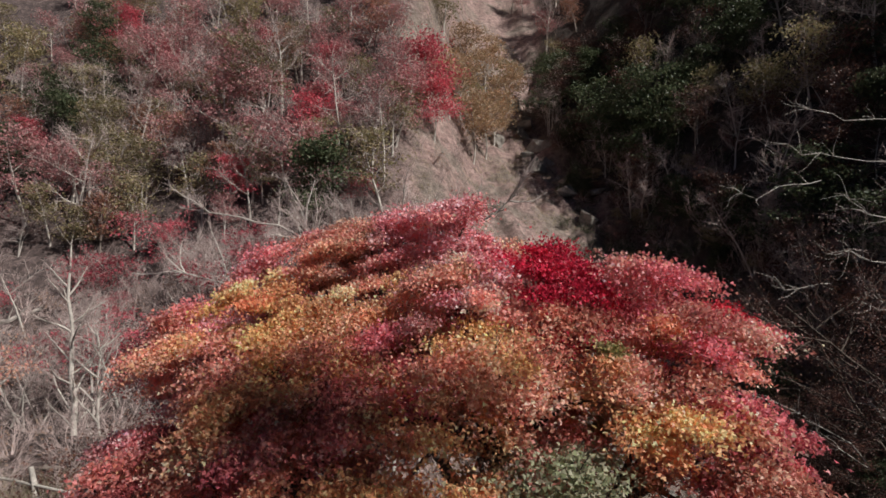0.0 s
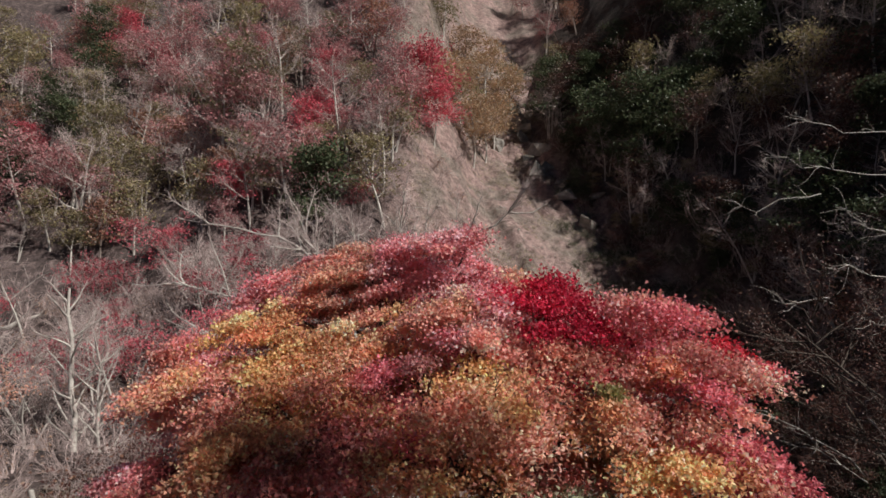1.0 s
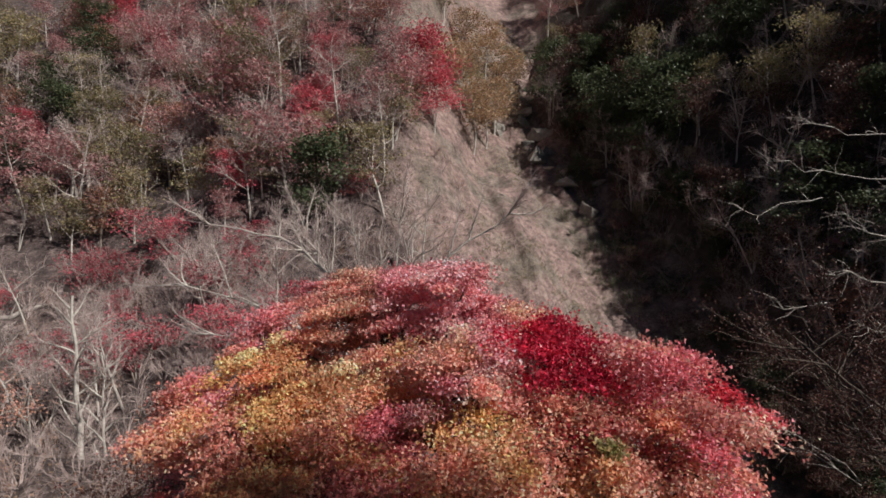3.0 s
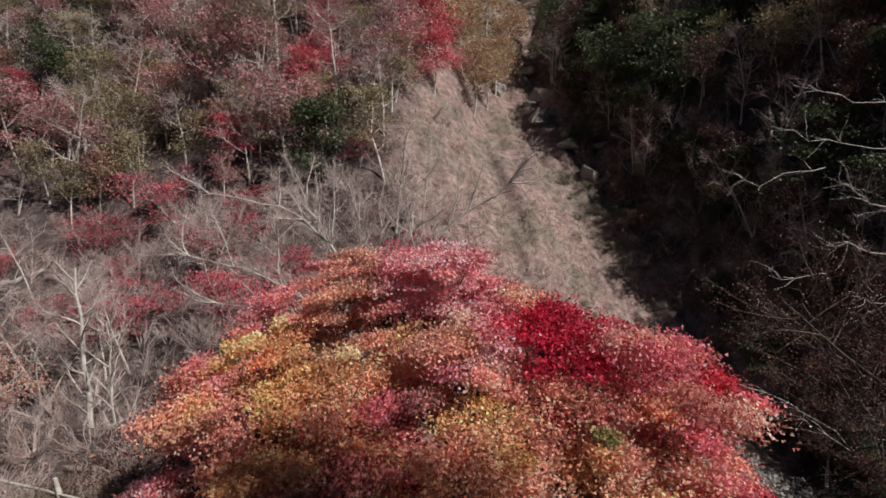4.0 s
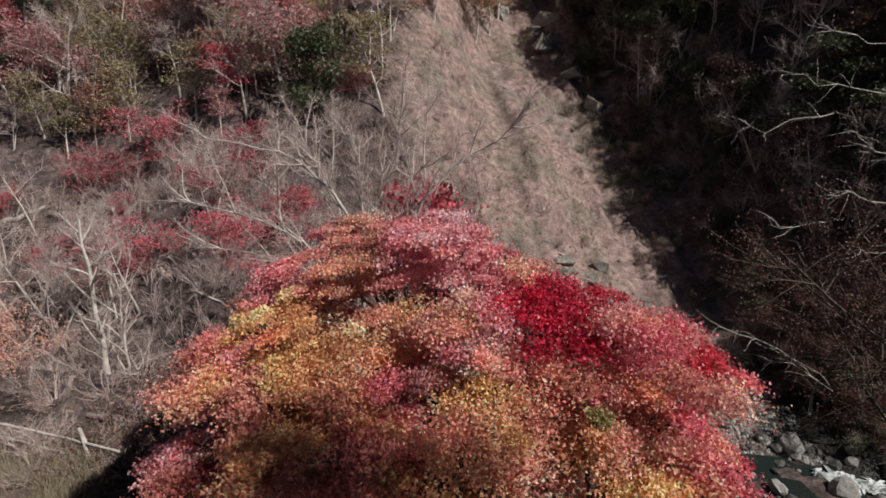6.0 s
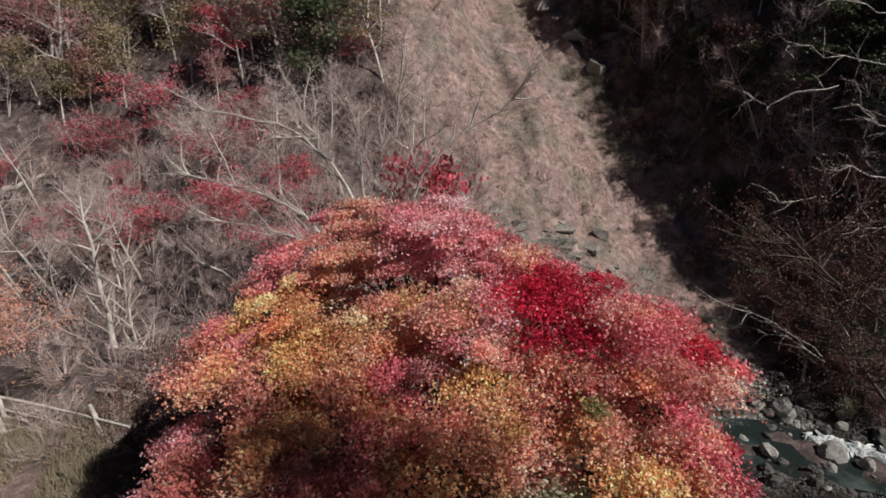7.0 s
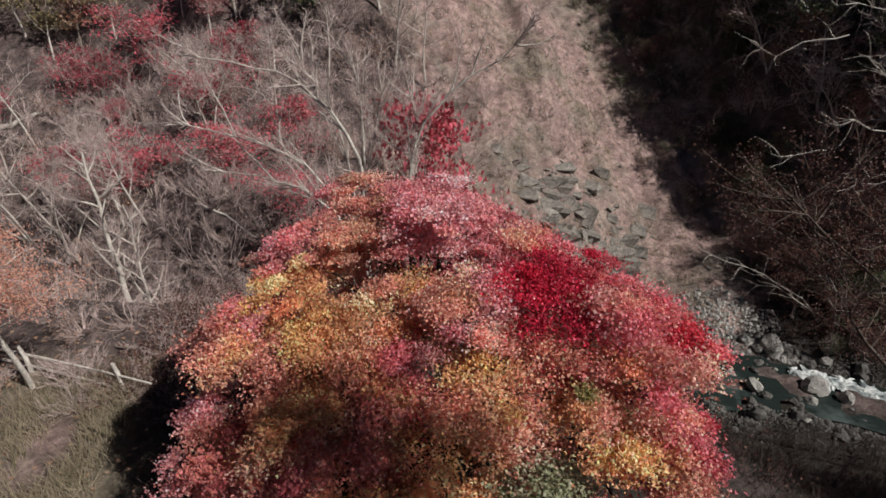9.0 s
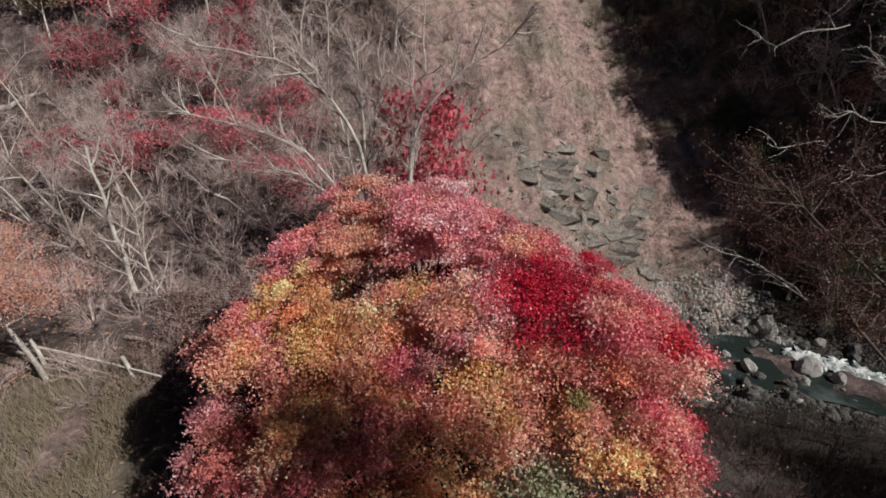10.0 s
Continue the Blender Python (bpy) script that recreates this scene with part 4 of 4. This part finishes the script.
# ---- bare brush ----
def shrub(n_stems, height, material, label, leaf=None, dense=8, name="bare_shrub"):
    ob = tagged(new(name), label, "shrub", "brush on the valley floor" if name == "bare_shrub" else "scrub in the shade")
    tw, lv = Mesh(), Mesh()
    for _ in range(n_stems):
        a = rng.uniform(0, 2 * math.pi)
        ln = bough((0.3 * math.cos(a), 0.3 * math.sin(a), -0.1), (0.75 * math.cos(a), 0.75 * math.sin(a), 1.0), height * rng.uniform(0.6, 1.1), 0.14, 4, 0.03)
        tw.tube(ln, [0.028, 0.022, 0.017, 0.012, 0.005], 3)
        twigs_along(tw, ln, 9, 0.9, 0.013, 0.6)
        if leaf:
            p = np.array([tuple(q) for q in ln[2:]])
            p = np.repeat(p, dense, axis=0)
            lv.leaves(p + rng.normal(size=p.shape) * 0.3, 0.14, 0.4, TRI_LEAF)
    tagged(part("stem_spray", tw, material, ob), kind="stuff")
    if leaf:
        tagged(part("leaf_spray", lv, leaf, ob), kind="stuff")
    return ob


SHRUBS = [shrub(13, 2.6, M_TWIG, "leafless grey brush on the valley floor"), shrub(16, 2.0, M_TWIG, "leafless grey brush on the valley floor"), shrub(11, 3.2, M_TWIG, "leafless grey brush on the valley floor"),
          shrub(12, 2.0, M_TWIG, "thin brush with a few straw-brown leaves", M_LITTER)]
placed = 0
for k in range(4000):
    if placed >= 255:
        break
    x = rng.uniform(-48, 4)
    y = rng.uniform(23, 62)
    u = y - float(river_y(x)) - 4
    if (x > -10 and y < 29) or (abs(x + 15.0) < 2.4 and y < 27) or (x > -5 and u > 24) or (u < -11) or (y < 27 and x > -13):
        continue
    s = SHRUBS[int(rng.integers(4))]
    m = pose(x, y, gz(x, y), rng.uniform(-28, 28), rng.uniform(-28, 28), rng.uniform(0, 360))
    sc = rng.uniform(0.8, 1.5)
    if placed < 4:
        s = SHRUBS[placed]
        s.matrix_basis = m
    else:
        copy_thing(s, m).scale = (sc, sc, sc)
    placed += 1

for k in range(30):
    x, y = rng.uniform(-17, -6.5), rng.uniform(13.5, 24)
    if (x > -8 and y < 16) or (abs(x + 15.0) < 1.8 and y > 20):
        continue
    sc = rng.uniform(0.35, 0.75)
    copy_thing(SHRUBS[int(rng.integers(4))], pose(x, y, gz(x, y), rng.uniform(-25, 25), rng.uniform(-25, 25), rng.uniform(0, 360))).scale = (sc, sc, sc)
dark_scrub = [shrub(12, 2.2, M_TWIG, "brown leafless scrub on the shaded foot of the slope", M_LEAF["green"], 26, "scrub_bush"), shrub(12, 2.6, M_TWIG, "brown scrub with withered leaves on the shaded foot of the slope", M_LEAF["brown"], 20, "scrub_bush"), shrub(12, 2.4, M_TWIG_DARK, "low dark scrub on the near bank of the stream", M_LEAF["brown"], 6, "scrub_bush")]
dark_scrub[2].matrix_basis = pose(14.0, 15.0, gz(14.0, 15.0))
# scrub packed in to deepen the shade on the maple's left
for k in range(40):
    x, y = (rng.uniform(-9.2, -6.6), rng.uniform(8.5, 22)) if k < 16 else (rng.uniform(-11.5, -7.5), rng.uniform(14.5, 22))
    sc = rng.uniform(0.35, 0.7)
    m = pose(x, y, gz(x, y), rng.uniform(-25, 25), rng.uniform(-25, 25), rng.uniform(0, 360))
    c = copy_thing(dark_scrub[1], m)
    c.scale = (sc, sc, sc)
    c["label"] = "dark leafless scrub added to deepen the shade beside the maple"
for k in range(140):
    y = rng.uniform(37, 90)
    x = float(flank_foot(y)) + rng.uniform(-4.0, 5.0 if k > 80 else 13)
    m = pose(x, y, gz(x, y), rng.uniform(-20, 20), rng.uniform(-20, 20), rng.uniform(0, 360))
    sc = rng.uniform(0.6, 1.3)
    ob = dark_scrub[k] if k < 2 else copy_thing(dark_scrub[k % 2], m)
    ob.matrix_basis = m
    ob.scale = (sc, sc, sc)
for k in range(28):
    x, y = rng.uniform(8.5, 21), rng.uniform(10, 22)
    if y > float(river_y(x)) - 5:
        continue
    sc = rng.uniform(0.25, 0.6)
    c = copy_thing(dark_scrub[2], pose(x, y, gz(x, y), rng.uniform(-25, 25), rng.uniform(-25, 25), rng.uniform(0, 360)))
    c.scale = (sc, sc, sc)
    c["label"] = "low grey scrub on the dark near bank of the stream"
for k in range(14):
    y = rng.uniform(38, 60)
    x = rng.uniform(0, 14)
    sc = rng.uniform(0.35, 0.8)
    copy_thing(SHRUBS[int(rng.integers(3))], pose(x, y, gz(x, y), rng.uniform(-15, 15), rng.uniform(-15, 15), rng.uniform(0, 360))).scale = (sc, sc, sc)

# brush along the scree's edge and rusty scrub over the shaded flank
edge = np.random.default_rng(77)
for k in range(34):
    y = edge.uniform(42, 84)
    x = edge.uniform(-4.5, 2.5) + 0.03 * (y - 42)
    sc = edge.uniform(0.45, 0.95)
    c = copy_thing(SHRUBS[int(edge.integers(4))], pose(x, y, gz(x, y), edge.uniform(-15, 15), edge.uniform(-15, 15), edge.uniform(0, 360)))
    c.scale = (sc, sc, sc)
    c["label"] = "sparse leafless grey brush at the edge of the scree"
for k in range(70):
    y = edge.uniform(36, 66)
    x = float(flank_foot(y)) + edge.uniform(1.0, 20.0)
    sc = edge.uniform(0.9, 1.7)
    c = copy_thing(SHRUBS[int(edge.integers(3))] if k % 3 else dark_scrub[1], pose(x, y, gz(x, y), edge.uniform(-20, 20), edge.uniform(-30, 5), edge.uniform(0, 360)))
    c.scale = (sc, sc, sc)
    c["label"] = "leafless brown scrub on the shaded steep flank"

# close-set bare and evergreen trees and scrub over the whole shaded flank
lots = {}
for k in range(150):
    y = edge.uniform(40, 112)
    x = float(flank_foot(y)) + 2.0 + 42 * edge.random() ** 1.4
    lot = PROTO[("bare", "dusk", "bare", "green", "bare", "bare", "green", "dusk")[k % 8]]
    join_copy(lots, lot[k % len(lot)], pose(x, y, gz(x, y) - 0.1, edge.uniform(-9, 9), edge.uniform(-16, 2), edge.uniform(0, 360)), edge.uniform(0.55, 1.0))
for k in range(150):
    y = edge.uniform(40, 100)
    x = float(flank_foot(y)) + edge.uniform(0.0, 30.0)
    join_copy(lots, (SHRUBS[0], dark_scrub[0], SHRUBS[2], dark_scrub[1])[k % 4], pose(x, y, gz(x, y), edge.uniform(-20, 20), edge.uniform(-30, 5), edge.uniform(0, 360)), edge.uniform(0.8, 1.6))
woods("close-set bare and evergreen woods on the shaded flank", lots)

# evergreen bushes and scrub where the scree meets the flank
for k in range(64):
    y = edge.uniform(46, 80)
    x = float(flank_foot(y)) + edge.uniform(-7.5, 1.5)
    sc = edge.uniform(0.5, 1.1)
    c = copy_thing(dark_scrub[(0, 0, 1)[k % 3]], pose(x, y, gz(x, y), edge.uniform(-20, 20), edge.uniform(-20, 10), edge.uniform(0, 360)))
    c.scale = (sc, sc, sc * 0.8)
    c["label"] = "low green and brown bush where the scree meets the flank"

# thin rusty trees standing in the shade of the flank
for k in range(26):
    y = edge.uniform(38, 64)
    plant(("rust", "bare", "rose", "bare")[k % 4], float(flank_foot(y)) + edge.uniform(1.5, 14.0), y, edge.uniform(0.4, 0.7), 0.9)

# ---- grass, litter, scree tufts ----
def tufts(name, n, xr, yr, h, r, label, material, mask):
    x, y = rng.uniform(*xr, n), rng.uniform(*yr, n)
    keep = mask(x, y)
    x, y = x[keep], y[keep]
    p = np.stack([x, y, ground(x, y) - 0.02], 1)
    k = 5
    p = np.repeat(p, k, axis=0) + rng.normal(size=(len(p) * k, 3)) * [0.12, 0.12, 0]
    d = rng.normal(size=p.shape) * [0.4, 0.4, 0.2] + [0, 0, 1]
    m = Mesh()
    m.spikes(p, d * (h * rng.uniform(0.5, 1.3, len(p)))[:, None], r)
    return lone(name, m, material, label, "grass", "stuff")


def near_v(x, y):
    return y - river_y(x)


tufts("dry_grass", 8000, (-24, -5), (5, 17.5), 0.7, 0.012, "tall dry straw-coloured grass on the terrace", M_STRAW, lambda x, y: (near_v(x, y) < -6) & (y < 15.6 + 5.0 * vnoise(x / 1.6, y / 1.6, 43)) & (vnoise(x / 3, y / 3, 41) > -0.25) & (((x + 0.8) / 9.4) ** 2 + ((y - 13.5) / 9.2) ** 2 > 1))
tufts("slope_grass", 8500, (-4, 24), (38, 125), 0.45, 0.02, "sparse dry grass on the scree slope", M_STRAW, lambda x, y: vnoise(x / 4, y / 4, 42) > -0.05)
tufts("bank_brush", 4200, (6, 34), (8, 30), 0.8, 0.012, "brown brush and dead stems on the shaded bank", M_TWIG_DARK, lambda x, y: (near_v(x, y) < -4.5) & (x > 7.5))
litter = Mesh()
n = 26000
x, y = rng.uniform(-45, 26, n), rng.uniform(6, 110, n)
keep = (near_v(x, y) > 4) | ((near_v(x, y) < -4) & (x < 6))
x, y = x[keep], y[keep]
litter.leaves(np.stack([x, y, ground(x, y) + 0.05], 1), 0.16, 0.8)
lone("leaf_litter", litter, M_LITTER, "fallen brown leaves over the slopes", "leaf litter", "stuff")


def rail_fence():
    """Weathered two-rail fence at the terrace edge, its rails sagging off pale posts."""
    ob = tagged(new("rail_fence"), "weathered pale two-rail fence at the terrace edge", "fence")
    for x, y, h in ((-14.6, 15.9, 1.1), (-10.9, 15.0, 1.15)):
        z = gz(x, y)
        m = Mesh()
        m.tube([(x, y, z - 0.3), (x - 0.05, y, z + 0.6), (x - 0.14, y - 0.02, z + h)], [0.085, 0.08, 0.065], 7)
        part("post", m, M_BARK_PALE, ob, flat=False)
    for a, b in (((-16.2, 16.5, 1.75), (-9.7, 14.6, 1.7)), ((-16.0, 16.4, 1.35), (-10.6, 14.9, 1.1))):
        m = Mesh()
        a, b = Vector(a), Vector(b)
        m.tube([a, a.lerp(b, 0.35) + Vector((0, 0, 0.03)), a.lerp(b, 0.7), b + Vector((0, 0, -0.08))], [0.05, 0.047, 0.043, 0.036], 6)
        part("rail", m, M_BARK_PALE, ob, flat=False)


rail_fence()


def fallen_log(a, b, r, material, label):
    """A fallen trunk lying on the slope, with a few broken branch stubs."""
    ob = tagged(new("fallen_log"), label, "log", "fallen logs")
    a, b = Vector((*a, gz(*a) + r)), Vector((*b, gz(*b) + r))
    m = Mesh()
    pts = [a.lerp(b, k / 6) for k in range(7)]
    pts = [Vector((p.x, p.y, max(p.z, gz(p.x, p.y) + r * 0.6))) + rv(r * 0.25) for p in pts]
    m.tube(pts, [r * (1 - 0.09 * k) for k in range(7)], 8)
    part("trunk", m, material, ob, flat=False)
    for k in (2, 4, 5):
        m = Mesh()
        st = bough(pts[k], rv(0.6) + Vector((0, 0, 0.8)), r * 5, 0.2, 3)
        m.tube(st, [r * 0.35, r * 0.28, r * 0.18, r * 0.06], 5)
        part("branch_stub", m, material, ob, flat=False)


fallen_log((-49, 60), (-44, 62), 0.35, M_BARK_PALE, "thick bleached log fallen on the slope")
fallen_log((-24, 67), (-15, 65), 0.16, M_BARK_DARK, "dark fallen trunk lying across the slope")
fallen_log((-21, 64), (-14, 65.5), 0.13, M_BARK_DARK, "dark fallen trunk lying across the slope")
fallen_log((-20, 42), (-14.5, 39.5), 0.12, M_BARK_PALE, "thin bleached trunk fallen into the brush")
fallen_log((-32, 47), (-27, 43), 0.13, M_BARK_PALE, "thin bleached trunk fallen into the brush")
fallen_log((-12.4, 17.4), (-8.6, 16.6), 0.09, M_BARK_GREY, "grey dead branch lying on the terrace")
fallen_log((11.5, 55), (13.2, 52), 0.1, M_BARK_PALE, "splintered pale log on the scree")
fallen_log((30.0, 41.5), (32.0, 44.5), 0.14, M_BARK_PALE, "pale driftwood log on the stream bank")
